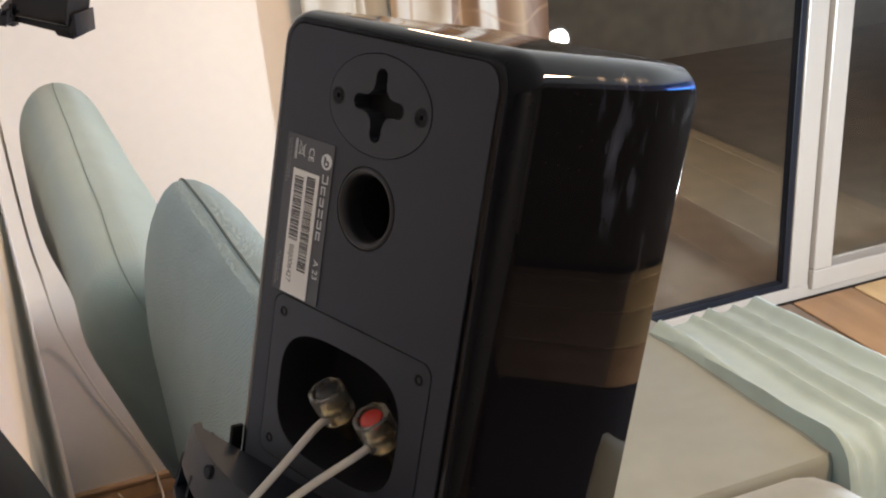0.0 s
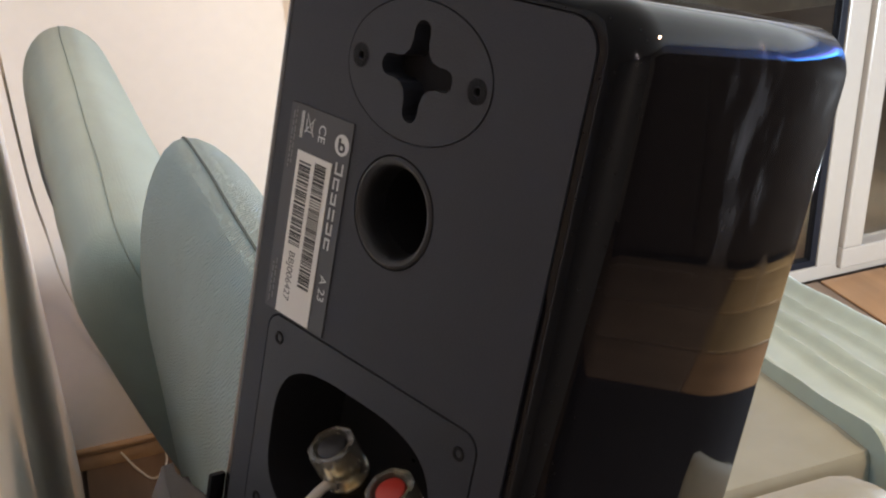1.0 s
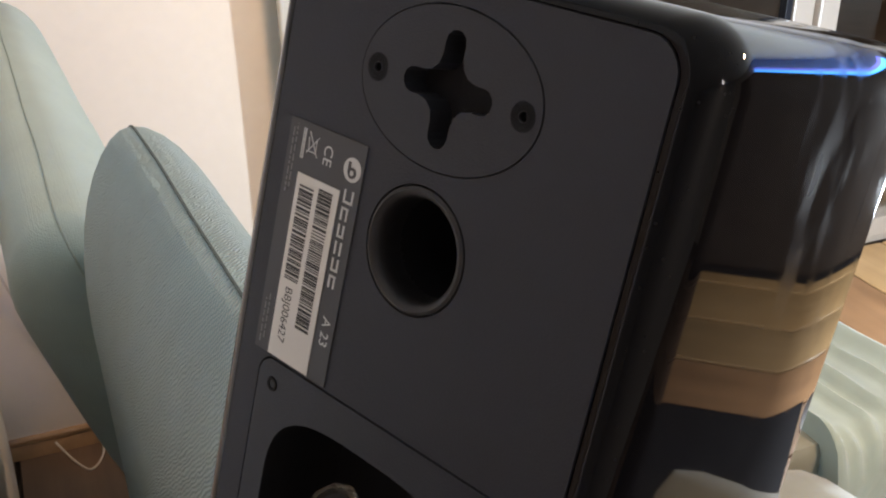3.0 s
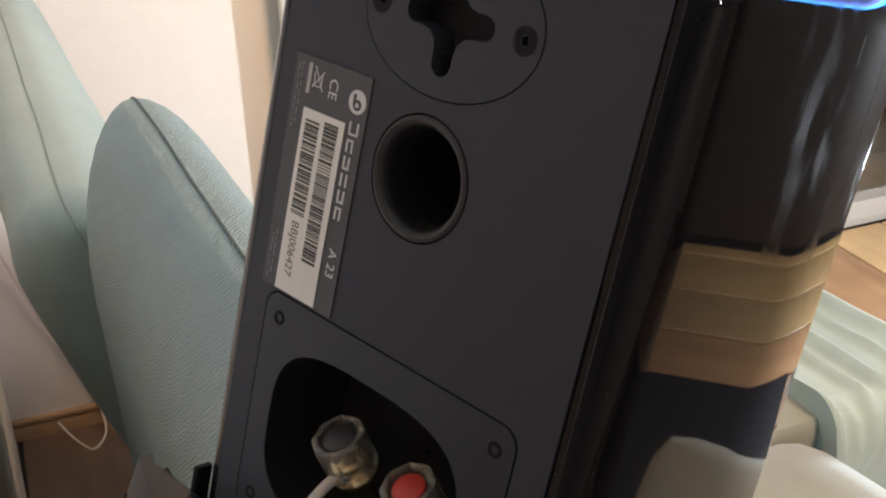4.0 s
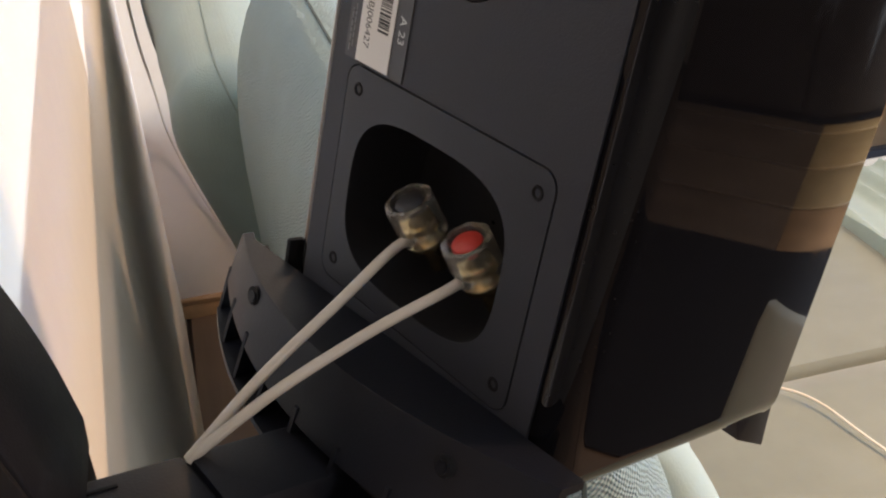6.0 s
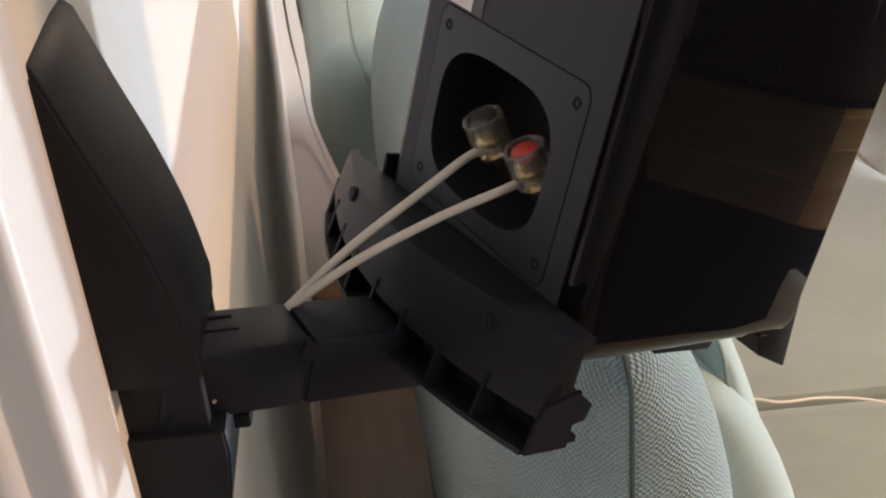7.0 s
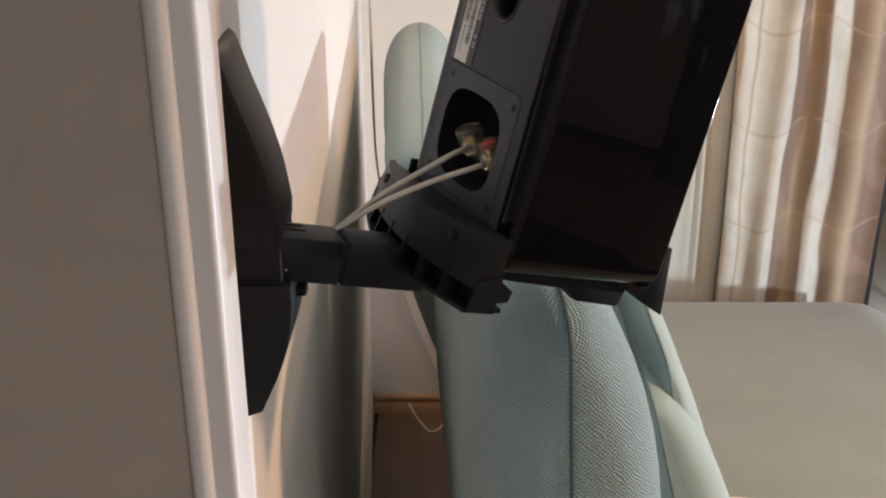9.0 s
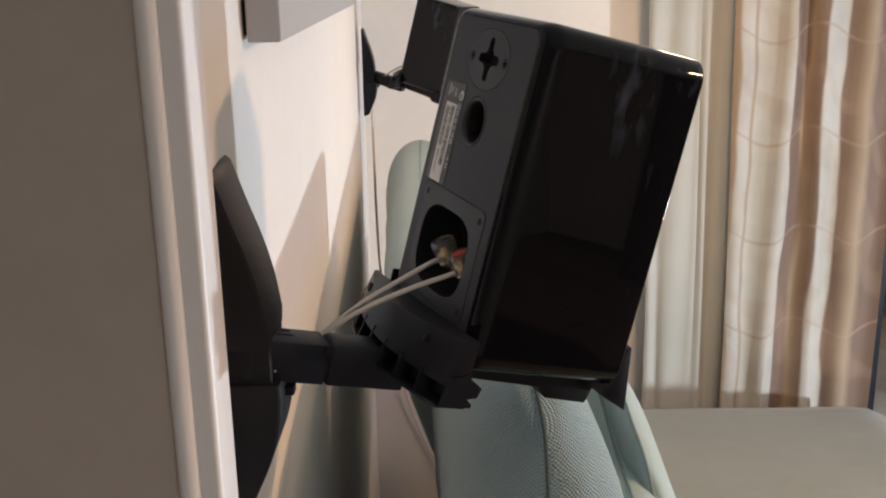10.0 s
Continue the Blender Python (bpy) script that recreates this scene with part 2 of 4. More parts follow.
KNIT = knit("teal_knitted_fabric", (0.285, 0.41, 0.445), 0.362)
TEAL = weave("teal_woven_fabric", (0.245, 0.335, 0.335), 0.0030, 0.22)
TEAL2 = weave("smooth_teal_fabric", (0.28, 0.365, 0.36), 0.0030, 0.10)
SEAT = weave("pale_teal_fabric", (0.185, 0.205, 0.185), 0.003, 0.08)
RUG = weave("charcoal_rug", (0.013, 0.012, 0.013), 0.006, 0.8, 0.3)
RUG.node_tree.nodes["Principled BSDF"].inputs["Sheen Weight"].default_value = 0.0
PIPE = material("seam_thread", (0.20, 0.265, 0.255), 0.8, bump=0.1)
DARKPIPE = material("dark_seam_thread", (0.07, 0.10, 0.105), 0.8, bump=0.1)


def planks(name, low, high):
    """Oak boards of one sorting: low and high are the grain's dark and light."""
    m = material(name, (0.42, 0.24, 0.13), 0.38, vary=0.15, scale=5, bump=0.08, fine=60)
    t = m.node_tree
    hue = next(n for n in t.nodes if n.type == "HUE_SAT")
    info = t.nodes.new("ShaderNodeObjectInfo")
    co = t.nodes.new("ShaderNodeTexCoord")
    mp = t.nodes.new("ShaderNodeMapping")
    mp.inputs["Scale"].default_value = (9, 0.8, 1)
    t.links.new(co.outputs["Object"], mp.inputs["Vector"])
    add = t.nodes.new("ShaderNodeVectorMath")
    t.links.new(mp.outputs[0], add.inputs[0])
    sc = t.nodes.new("ShaderNodeMath")
    sc.operation = "MULTIPLY"
    sc.inputs[1].default_value = 50
    t.links.new(info.outputs["Random"], sc.inputs[0])
    t.links.new(sc.outputs[0], add.inputs[1])
    no = t.nodes.new("ShaderNodeTexNoise")
    no.inputs["Scale"].default_value, no.inputs["Detail"].default_value = 1.5, 5
    t.links.new(add.outputs[0], no.inputs["Vector"])
    cr = t.nodes.new("ShaderNodeValToRGB")
    cr.color_ramp.elements[0].position, cr.color_ramp.elements[0].color = 0.15, (*low, 1)
    cr.color_ramp.elements[1].position, cr.color_ramp.elements[1].color = 0.85, (*high, 1)
    t.links.new(no.outputs["Fac"], cr.inputs[0])
    mx = t.nodes.new("ShaderNodeMix")
    mx.data_type, mx.blend_type = "RGBA", "MULTIPLY"
    mx.inputs["Factor"].default_value = 1
    tone = t.nodes.new("ShaderNodeMapRange")
    tone.inputs["To Min"].default_value, tone.inputs["To Max"].default_value = 0.8, 1.2
    t.links.new(info.outputs["Random"], tone.inputs["Value"])
    t.links.new(cr.outputs[0], mx.inputs["A"])
    t.links.new(tone.outputs[0], mx.inputs["B"])
    t.links.new(mx.outputs["Result"], hue.inputs["Color"])
    return m


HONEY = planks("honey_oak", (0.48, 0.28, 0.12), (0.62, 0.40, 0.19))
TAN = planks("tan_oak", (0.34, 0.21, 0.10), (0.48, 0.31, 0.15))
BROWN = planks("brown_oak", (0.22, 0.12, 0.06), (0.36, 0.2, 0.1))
# dark oak; also stands in for weak light on boards below y 0.5
DARK_DIM = planks("dark_dim_oak", (0.13, 0.085, 0.057), (0.25, 0.165, 0.11))

# ---- builders ----


def obj(name, bm, mat, parent=None, label="", smooth=False, m=None):
    bmesh.ops.recalc_face_normals(bm, faces=bm.faces)
    me = bpy.data.meshes.new(name)
    bm.to_mesh(me)
    bm.free()
    me.materials.append(mat)
    if smooth:
        for p in me.polygons:
            p.use_smooth = True
        me.set_sharp_from_angle(angle=radians(40))
    ob = new(name, me)
    if parent:
        ob.parent = parent
    if m is not None:
        ob.matrix_basis = m
    if label:
        tagged(ob, label)
    return ob


def part(name, bm, mat, parent, label="", smooth=True):
    return obj(name, bm, mat, parent, label, smooth)


def thing(name, m, label, category, group="", kind=""):
    ob = new(name)
    ob.empty_display_size = 0.05
    ob.matrix_basis = m
    return tagged(ob, label, category, group, kind)


def box(lo, hi, bevel=0.0, seg=2, bm=None):
    own = bmesh.new()
    c = [(a + b) / 2 for a, b in zip(lo, hi)]
    s = [abs(b - a) for a, b in zip(lo, hi)]
    bmesh.ops.create_cube(own, size=1, matrix=Matrix.LocRotScale(c, None, s))
    if bevel:
        bmesh.ops.bevel(own, geom=list(own.edges), offset=bevel, segments=seg, profile=0.5, affect="EDGES")
    return joined(bm, own)


def joined(bm, own):
    if bm is None:
        return own
    me = bpy.data.meshes.new("tmp")
    own.to_mesh(me)
    own.free()
    bm.from_mesh(me)
    bpy.data.meshes.remove(me)
    return bm


def loops(rows, close=True, cap=True, bm=None):
    """A skin through rows of points, each row a closed outline."""
    own = bmesh.new()
    vs = [[own.verts.new(p) for p in row] for row in rows]
    n = len(rows[0])
    for a, b in zip(vs, vs[1:]):
        for i in range(n if close else n - 1):
            j = (i + 1) % n
            own.faces.new((a[i], a[j], b[j], b[i]))
    if cap:
        own.faces.new(vs[0])
        own.faces.new(vs[-1])
    return joined(bm, own)


def tube(points, r, n=10, bm=None, cap=True):
    """A round bar along points."""
    rows, last = [], None
    pts = [Vector(p) for p in points]
    for i, p in enumerate(pts):
        d = (pts[min(i + 1, len(pts) - 1)] - pts[max(i - 1, 0)]).normalized()
        side = last if last else (Vector((0, 0, 1)) if abs(d.z) < 0.9 else Vector((1, 0, 0)))
        side = (side - d * side.dot(d)).normalized()
        last = side
        other = d.cross(side)
        rr = r[i] if isinstance(r, (list, tuple)) else r
        rows.append([p + rr * (math.cos(k * math.tau / n) * side + math.sin(k * math.tau / n) * other) for k in range(n)])
    return loops(rows, True, cap, bm)


def curve(points, steps=8):
    """Catmull-Rom through points."""
    p = [Vector(q) for q in points]
    p = [2 * p[0] - p[1]] + p + [2 * p[-1] - p[-2]]
    out = []
    for i in range(1, len(p) - 2):
        for k in range(steps):
            t = k / steps
            out.append(0.5 * (2 * p[i] + (p[i + 1] - p[i - 1]) * t + (2 * p[i - 1] - 5 * p[i] + 4 * p[i + 1] - p[i + 2]) * t * t + (3 * p[i] - p[i - 1] - 3 * p[i + 1] + p[i + 2]) * t ** 3))
    return out + [p[-2]]


def rounded(w0, w1, h0, h1, r, n=6):
    """Rounded rectangle as a list of (u, v), counter-clockwise."""
    out = []
    for cx, cy, a in ((w1 - r, h0 + r, -90), (w1 - r, h1 - r, 0), (w0 + r, h1 - r, 90), (w0 + r, h0 + r, 180)):
        for k in range(n + 1):
            q = radians(a + 90 * k / n)
            out.append((cx + r * math.cos(q), cy + r * math.sin(q)))
    return out


def circle(cx, cy, r, n=40):
    return [(cx + r * math.cos(k * math.tau / n), cy + r * math.sin(k * math.tau / n)) for k in range(n)]


def holed(outer, holes, y0, y1, bm=None):
    """A flat plate in x and z from y0 (seen side) to y1, with holes through it."""
    own = bmesh.new()
    edges = []
    for ring in (outer, *holes):
        a = [own.verts.new((u, y0, v)) for u, v in ring]
        b = [own.verts.new((u, y1, v)) for u, v in ring]
        n = len(a)
        for i in range(n):
            edges.append(own.edges.new((a[i], a[(i + 1) % n])))
        for i in range(n):
            own.faces.new((a[i], a[(i + 1) % n], b[(i + 1) % n], b[i]))
    bmesh.ops.triangle_fill(own, use_beauty=True, use_dissolve=False, edges=edges)
    return joined(bm, own)


def lathe(profile, n=32, centre=(0, 0), bm=None):
    """Rings about the y axis through centre (x, z): profile of (radius, y)."""
    rows = [[(centre[0] + r * math.cos(k * math.tau / n), y, centre[1] + r * math.sin(k * math.tau / n)) for k in range(n)] for r, y in profile]
    return loops(rows, True, False, bm)

# ---- the room ----
FAR, FLOOR_X, CEILING = 4.05, 5.0, 2.68


def wall_x(y):
    """The side wall's face: it runs a little askew."""
    return -0.050 + 0.154 * (FAR - y) / 3.1


def slab(name, lo, hi, mat, label, bevel=0.0):
    ob = obj(name, box(lo, hi, bevel), mat)
    return tagged(ob, label, name.split("_")[0], kind="structure")


END = 0.835
rows = []
for y in (END, FAR):
    x = wall_x(y)
    rows.append([(x, y, 0), (x, y, CEILING), (-0.25, y, CEILING), (-0.25, y, 0)])
tagged(obj("wall_west", loops(rows), WALL), "cream painted side wall that carries the speakers", "wall", kind="structure")
# far wall with the opening of the glazed door
DOOR0, DOOR1, HEAD = 1.92, 4.7, 2.2
bm = box((-0.25, FAR, 0), (DOOR0, FAR + 0.3, CEILING))
box((DOOR1, FAR, 0), (FLOOR_X + 0.2, FAR + 0.3, CEILING), bm=bm)
box((DOOR0, FAR, HEAD), (DOOR1, FAR + 0.3, CEILING), bm=bm)
tagged(obj("wall_north", bm, WALL), "cream painted end wall with a glazed door opening", "wall", kind="structure")
slab("wall_east", (FLOOR_X, -2.6, 0), (FLOOR_X + 0.2, FAR, CEILING), WALL, "cream painted wall across the room")
# two unseen walls, coloured darker so the passage mirrors as dimly lit
slab("wall_south", (-1.6, -2.8, 0), (FLOOR_X + 0.2, -2.6, CEILING), JAMB, "unseen wall behind the passage, grey-beige to stand in for dim light")
slab("wall_passage", (-1.8, -2.6, 0), (-1.6, END + 0.2, CEILING), JAMB, "unseen wall of the passage, grey-beige to stand in for dim light")
slab("wall_return", (-1.6, END + 0.02, 0), (-0.25, END + 0.2, CEILING), WALL, "cream painted wall beside the passage")
slab("ceiling", (-1.8, -2.8, CEILING), (FLOOR_X + 0.2, FAR + 0.3, CEILING + 0.15), CEIL, "white painted ceiling")
floor = slab("floor", (-1.8, -2.8, -0.12), (FLOOR_X + 0.2, FAR + 0.3, -0.014), CABINET, "brown oak plank floor")

# wall end: painted jamb face with a rounded casing and its bead
XE = wall_x(END)
XC = XE + 0.012
jamb = slab("trim_jamb", (-0.25, END - 0.025, 0), (XC - 0.0294, END, CEILING), JAMB, "grey-beige painted end face of the wall")
prof = [(XC - 0.0300, END), (XC - 0.0300, END - 0.024)]
prof += [(XC - 0.0225 - 0.0075 * math.cos(radians(a)), END - 0.0245 - 0.0075 * math.sin(radians(a))) for a in range(10, 156, 12)]
prof += [(XC - 0.0150, END - 0.0262), (XC - 0.0100, END - 0.0268), (XC - 0.0052, END - 0.0264)]
prof += [(XC - 0.0042 + 0.0042 * math.sin(radians(a)), END - 0.0222 - 0.0042 * math.cos(radians(a))) for a in range(0, 91, 15)]
prof += [(XC, END + 0.018), (XC - 0.0015, END + 0.021), (XC - 0.02, END + 0.022)]
tagged(obj("trim_casing", loops([[(x, y, z) for x, y in prof] for z in (0, CEILING)]), WHITE, smooth=True), "white lacquered door casing with a rounded bead", "casing", kind="structure")

# skirting with a rounded upper lip
prof = [(0, 0.0), (-0.016, 0.0), (-0.016, 0.045), (-0.012, 0.052), (-0.012, 0.060), (-0.018, 0.066), (-0.018, 0.078), (-0.012, 0.084), (0, 0.084)]
tagged(obj("baseboard", loops([[(x, FAR + y, z) for y, z in prof] for x in (wall_x(FAR), DOOR0 - 0.02)]), SKIRT, smooth=True), "oak skirting board along the end wall", "skirting", kind="structure")

# glazed door: fixed pane and a leaf, in white frames
door = thing("door_1", pose(DOOR0, FAR + 0.19, 0), "white framed glazed terrace door, closed, dark outside", "door", kind="structure")
W = DOOR1 - DOOR0


def ring(x0, x1, z0, z1, w, y0, y1, b=0.006):
    bm = box((x0, y0, z0), (x1, y1, z0 + w), b)
    box((x0, y0, z1 - w), (x1, y1, z1), b, bm=bm)
    box((x0, y0, z0 + w), (x0 + w, y1, z1 - w), b, bm=bm)
    box((x1 - w, y0, z0 + w), (x1, y1, z1 - w), b, bm=bm)
    return bm


POST = 3.31 - DOOR0
part("outer_frame", ring(0, W, 0.0, HEAD, 0.07, -0.04, 0.05), PVC, door, smooth=False)
part("mullion", box((POST - 0.035, -0.042, 0.068), (POST + 0.075, 0.05, HEAD - 0.068), 0.006), PVC, door, smooth=False)
sash = part("leaf_frame", ring(POST + 0.078, W - 0.06, 0.05, HEAD - 0.06, 0.105, -0.075, 0.03, 0.008), PVC, door, smooth=False)
part("gasket", ring(0.068, POST - 0.033, 0.068, HEAD - 0.068, 0.035, -0.03, 0.02, 0.003), BRACKET, door, "dark grey glazing gasket", smooth=False)
for x0, x1, z0 in ((0.08, POST - 0.045, 0.08), (POST + 0.17, W - 0.15, 0.14)):
    p = part("pane", box((x0, -0.004, z0), (x1, 0.004, HEAD - 0.09)), GLASS, door, smooth=False)
    p.visible_shadow = False
slab("ground", (-30, FAR + 0.3, -0.3), (40, 60, -0.06), PAVING, "brown paved terrace in the dark")
tw = thing("terrace_wall", pose(3, 9, -0.06), "dark wall across the terrace", "wall", kind="structure")
part("wall", box((-9, 0, 0), (9, 0.3, 3.2)), PAVING, tw, smooth=False)

# ---- speaker ----
U, N, V = Vector((0.396, -0.9173, -0.0422)), Vector((0.8834, 0.3931, -0.2551)), Vector((0.2505, 0.0638, 0.966))
SP = Matrix.Translation((0.283, 1.0, 2.0874)) @ Matrix((U.normalized(), N.normalized(), V.normalized())).transposed().to_quaternion().to_matrix().to_4x4()
spk = thing("speaker", SP, "piano-black bookshelf loudspeaker tilted on its wall bracket, back turned", "loudspeaker", "wall speakers")


def oval(cx, cy, rx, ry, n=48):
    return [(cx + rx * math.cos(k * math.tau / n), cy + ry * math.sin(k * math.tau / n)) for k in range(n)]


def shell(bm=None):
    W2, Z0, Z1, R, B, D = 0.0852, -0.1155, 0.1600, 0.0185, 0.0115, 0.1445
    def out(i, y):
        return [(u, y, v) for u, v in rounded(-W2 + i, W2 - i, Z0 + i * 0.6, Z1 - i * 0.6, max(R - i * 0.6, 0.004), 8)]
    rows = [out(B + 0.0008, 0.004), out(B + 0.0006, 0.0006), out(B, 0.0)]
    for k in range(1, 13):
        a = radians(90 * k / 12)
        rows.append(out(B * (1 - math.sin(a)), 0.0165 * (1 - math.cos(a))))
    rows += [out(0, 0.018), out(0, 0.05), out(0, 0.10), out(0, D - 0.0015)]
    for k in range(1, 4):
        a = radians(90 * k / 3)
        rows.append(out(0.0015 * (1 - math.cos(a)), D - 0.0015 + 0.0015 * math.sin(a)))
    return loops(rows, True, False, bm)


bm = shell()
part("cabinet", bm, GLOSS, spk, "piano-black lacquered cabinet with rounded edges")
part("front_baffle", holed(rounded(-0.0836, 0.0836, -0.1140, 0.1585, 0.017), [], 0.1441, 0.140), DARK, spk, smooth=False)
# back panel with openings for the disc, the port and the terminal plate
TP = rounded(-0.0605, 0.0600, -0.0835, 0.0090, 0.007)
TPH = rounded(-0.0612, 0.0607, -0.0842, 0.0097, 0.0075)
part("back_panel", holed(rounded(-0.0730, 0.0730, -0.1080, 0.1525, 0.011), [oval(0, 0.1215, 0.0366, 0.0250), circle(0, 0.0705, 0.0210, 48), TPH], -0.0004, 0.012), PANEL, spk, "matt black textured back panel", smooth=False)


def cross(c, a, w, n=7):
    """Outline of a cross with rounded arms and filleted inner corners."""
    out = []
    f = 0.0065
    for q in range(4):
        rot = Matrix.Rotation(radians(90 * q), 2)
        pts = [(a - w + w * math.cos(radians(t)), w * math.sin(radians(t))) for t in range(-90, 91, 30)]
        pts += [(w + f - f * math.sin(radians(t)), w + f - f * math.cos(radians(t))) for t in range(0, 91, 30)]
        for p in pts:
            r = rot @ Vector(p)
            out.append((c[0] + r.x, c[1] + r.y))
    return out


disc = part("mount_disc", holed(oval(0, 0.1215, 0.0361, 0.0245), [cross((0, 0.1215), 0.0180, 0.0040), circle(-0.0295, 0.1215, 0.0016, 12), circle(0.0295, 0.1215, 0.0016, 12)], -0.0006, 0.011), PANEL2, spk, "black mounting disc with a cross-shaped keyhole", smooth=False)
# black sheet added behind the cross to give the hole's shade
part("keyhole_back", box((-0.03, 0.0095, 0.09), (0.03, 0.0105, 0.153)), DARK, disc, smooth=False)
for s in (-1, 1):
    sc = part("screw", lathe([(0.0001, 0.002), (0.0012, 0.002), (0.0018, -0.0006), (0.0045, -0.0006), (0.0047, -0.0002)], 20, (s * 0.0295, 0.1215)), DARK, disc)
# bass port: rounded ring and a tube into the cabinet
part("port_ring", lathe([(0.0163, 0.012), (0.0163, 0.004), (0.0168, 0.0012), (0.0178, -0.0004), (0.0192, -0.0010), (0.0203, -0.0004), (0.0205, 0.003)], 48, (0, 0.0705)), RUBBER, spk, "rounded black rim of the bass port")
# tube in deep black, the shade of its depth put into the colour
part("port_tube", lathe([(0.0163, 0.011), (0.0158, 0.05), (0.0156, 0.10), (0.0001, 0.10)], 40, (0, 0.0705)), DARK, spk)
# terminal plate, its recess and the two binding posts
CAV = [(-0.0028 + 0.0470 * math.copysign(abs(math.cos(a)) ** 0.62, math.cos(a)), -0.0392 + 0.0345 * math.copysign(abs(math.sin(a)) ** 0.62, math.sin(a))) for a in [k * math.tau / 56 for k in range(56)]]
plate = part("terminal_plate", holed(TP, [CAV], -0.0006, 0.008), PANEL2, spk, "black terminal plate with a rounded recess", smooth=False)
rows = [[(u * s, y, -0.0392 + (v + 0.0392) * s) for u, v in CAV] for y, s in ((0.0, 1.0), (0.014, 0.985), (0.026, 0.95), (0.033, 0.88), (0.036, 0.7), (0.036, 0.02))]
# coloured darker than its plate: the recess's shade is put into the colour
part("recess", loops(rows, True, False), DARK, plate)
for u, v in ((-0.0525, 0), (0.0525, 0), (-0.0525, -0.0745), (0.0525, -0.0745)):
    part("screw", lathe([(0.0001, 0.0012), (0.0011, 0.0010), (0.0015, -0.0009), (0.0024, -0.0011), (0.0028, -0.0007)], 18, (u, v)), DARK, plate)


# the posts lean: their caps point up and out of the recess
LEAN = Vector((0.002, 0.0098, -0.0145)).normalized()


def post_at(cap_at, cap_mat, label):
    m = Matrix.Translation(cap_at) @ Vector((0, 1, 0)).rotation_difference(LEAN).to_matrix().to_4x4()

    def bit(name, bm, mat, parent, label=""):
        bm.transform(m)
        return part(name, bm, mat, parent, label)

    p = bit("binding_post", lathe([(0.0001, 0.0040), (0.0052, 0.0042), (0.0056, 0.0060), (0.0056, 0.0100), (0.0066, 0.0104), (0.0066, 0.0125), (0.0056, 0.0129), (0.0056, 0.0150), (0.0066, 0.0154), (0.0066, 0.0182), (0.0092, 0.0190), (0.0092, 0.0212), (0.0040, 0.0216), (0.0040, 0.0360), (0.0001, 0.0360)], 24), GOLD, spk, label)
    skin = []
    for y, s in ((-0.0004, 0.90), (0.0000, 0.97), (0.0012, 1.0), (0.0110, 1.0), (0.0118, 0.94), (0.0130, 0.94), (0.0138, 1.0), (0.0174, 1.0), (0.0184, 0.95)):
        flat = 0.030 if y < 0.0115 else 0.0
        skin.append([(0.0102 * s * (1 + flat * math.cos(8 * k * math.tau / 48)) * math.cos(k * math.tau / 48), y, 0.0102 * s * (1 + flat * math.cos(8 * k * math.tau / 48)) * math.sin(k * math.tau / 48)) for k in range(48)])
    hollow = [[(r * math.cos(k * math.tau / 48), y, r * math.sin(k * math.tau / 48)) for k in range(48)] for y, r in ((0.0184, 0.0074), (0.0010, 0.0074), (-0.0004, 0.0078))]
    bit("collar", loops(skin + hollow + [skin[0]], True, False), CLEAR, p, "clear plastic knurled collar")
    bit("cap", lathe([(0.0001, 0.0002), (0.0045, 0.0003), (0.0060, 0.0009), (0.0064, 0.0020), (0.0064, 0.0042)], 28), cap_mat, p, label)


post_at((-0.0195, 0.0066, -0.0345), BLACKCAP, "black-capped binding post")
post_at((0.0175, 0.0058, -0.0345), RED, "red-capped binding post")

# rating sticker: white label, bar codes, print
stick = part("rating_sticker", box((-0.0648, -0.0009, 0.0106), (-0.0268, -0.0005, 0.0962)), STICKER, spk, "dark grey rating sticker", smooth=False)
label_ = part("serial_label", box((-0.0570, -0.0013, 0.0110), (-0.0357, -0.0010, 0.0786)), PAPER, stick, "white serial number label", smooth=False)
rnd = random.Random(4)
for x0, x1, z0, z1 in ((-0.0548, -0.0478, 0.0408, 0.0752), (-0.0452, -0.0385, 0.0255, 0.0768)):
    bm, z = bmesh.new(), z0
    while z < z1:
        h = rnd.choice((0.0003, 0.0003, 0.0006, 0.0009))
        box((x0, -0.00155, z), (x1, -0.0013, min(z + h, z1)), bm=bm)
        z += h + rnd.choice((0.0003, 0.0005, 0.0008))
    tagged(part("bar_code", bm, INK, stick, smooth=False), "black bars of a code strip", kind="stuff")


def text(body, size, at, mat, parent, name="lettering", stretch=1.0):
    """Letters lying on the back panel, turned to run downwards."""
    cu = bpy.data.curves.new(name, "FONT")
    cu.body, cu.size, cu.align_x, cu.align_y = body, size, "LEFT", "BOTTOM"
    tmp = new(name, cu)
    bpy.context.view_layer.update()
    me = bpy.data.meshes.new_from_object(tmp.evaluated_get(bpy.context.evaluated_depsgraph_get()))
    bpy.data.objects.remove(tmp)
    # text x runs down (-z), text y runs to the right (+x)
    me.transform(Matrix(((0, 1, 0, at[0]), (0, 0, 0, at[1]), (-stretch, 0, 0, at[2]), (0, 0, 0, 1))))
    me.materials.append(mat)
    ob = new(name, me)
    ob.parent = parent
    return ob


text("BBJ006427", 0.0052, (-0.0542, -0.00135, 0.0382), INK, stick, "lettering", 0.92)
text("A 23", 0.0056, (-0.0340, -0.00095, 0.0350), PRINT, stick)
text("CE", 0.0060, (-0.0475, -0.00095, 0.0915), PRINT, stick, "lettering", 1.0)
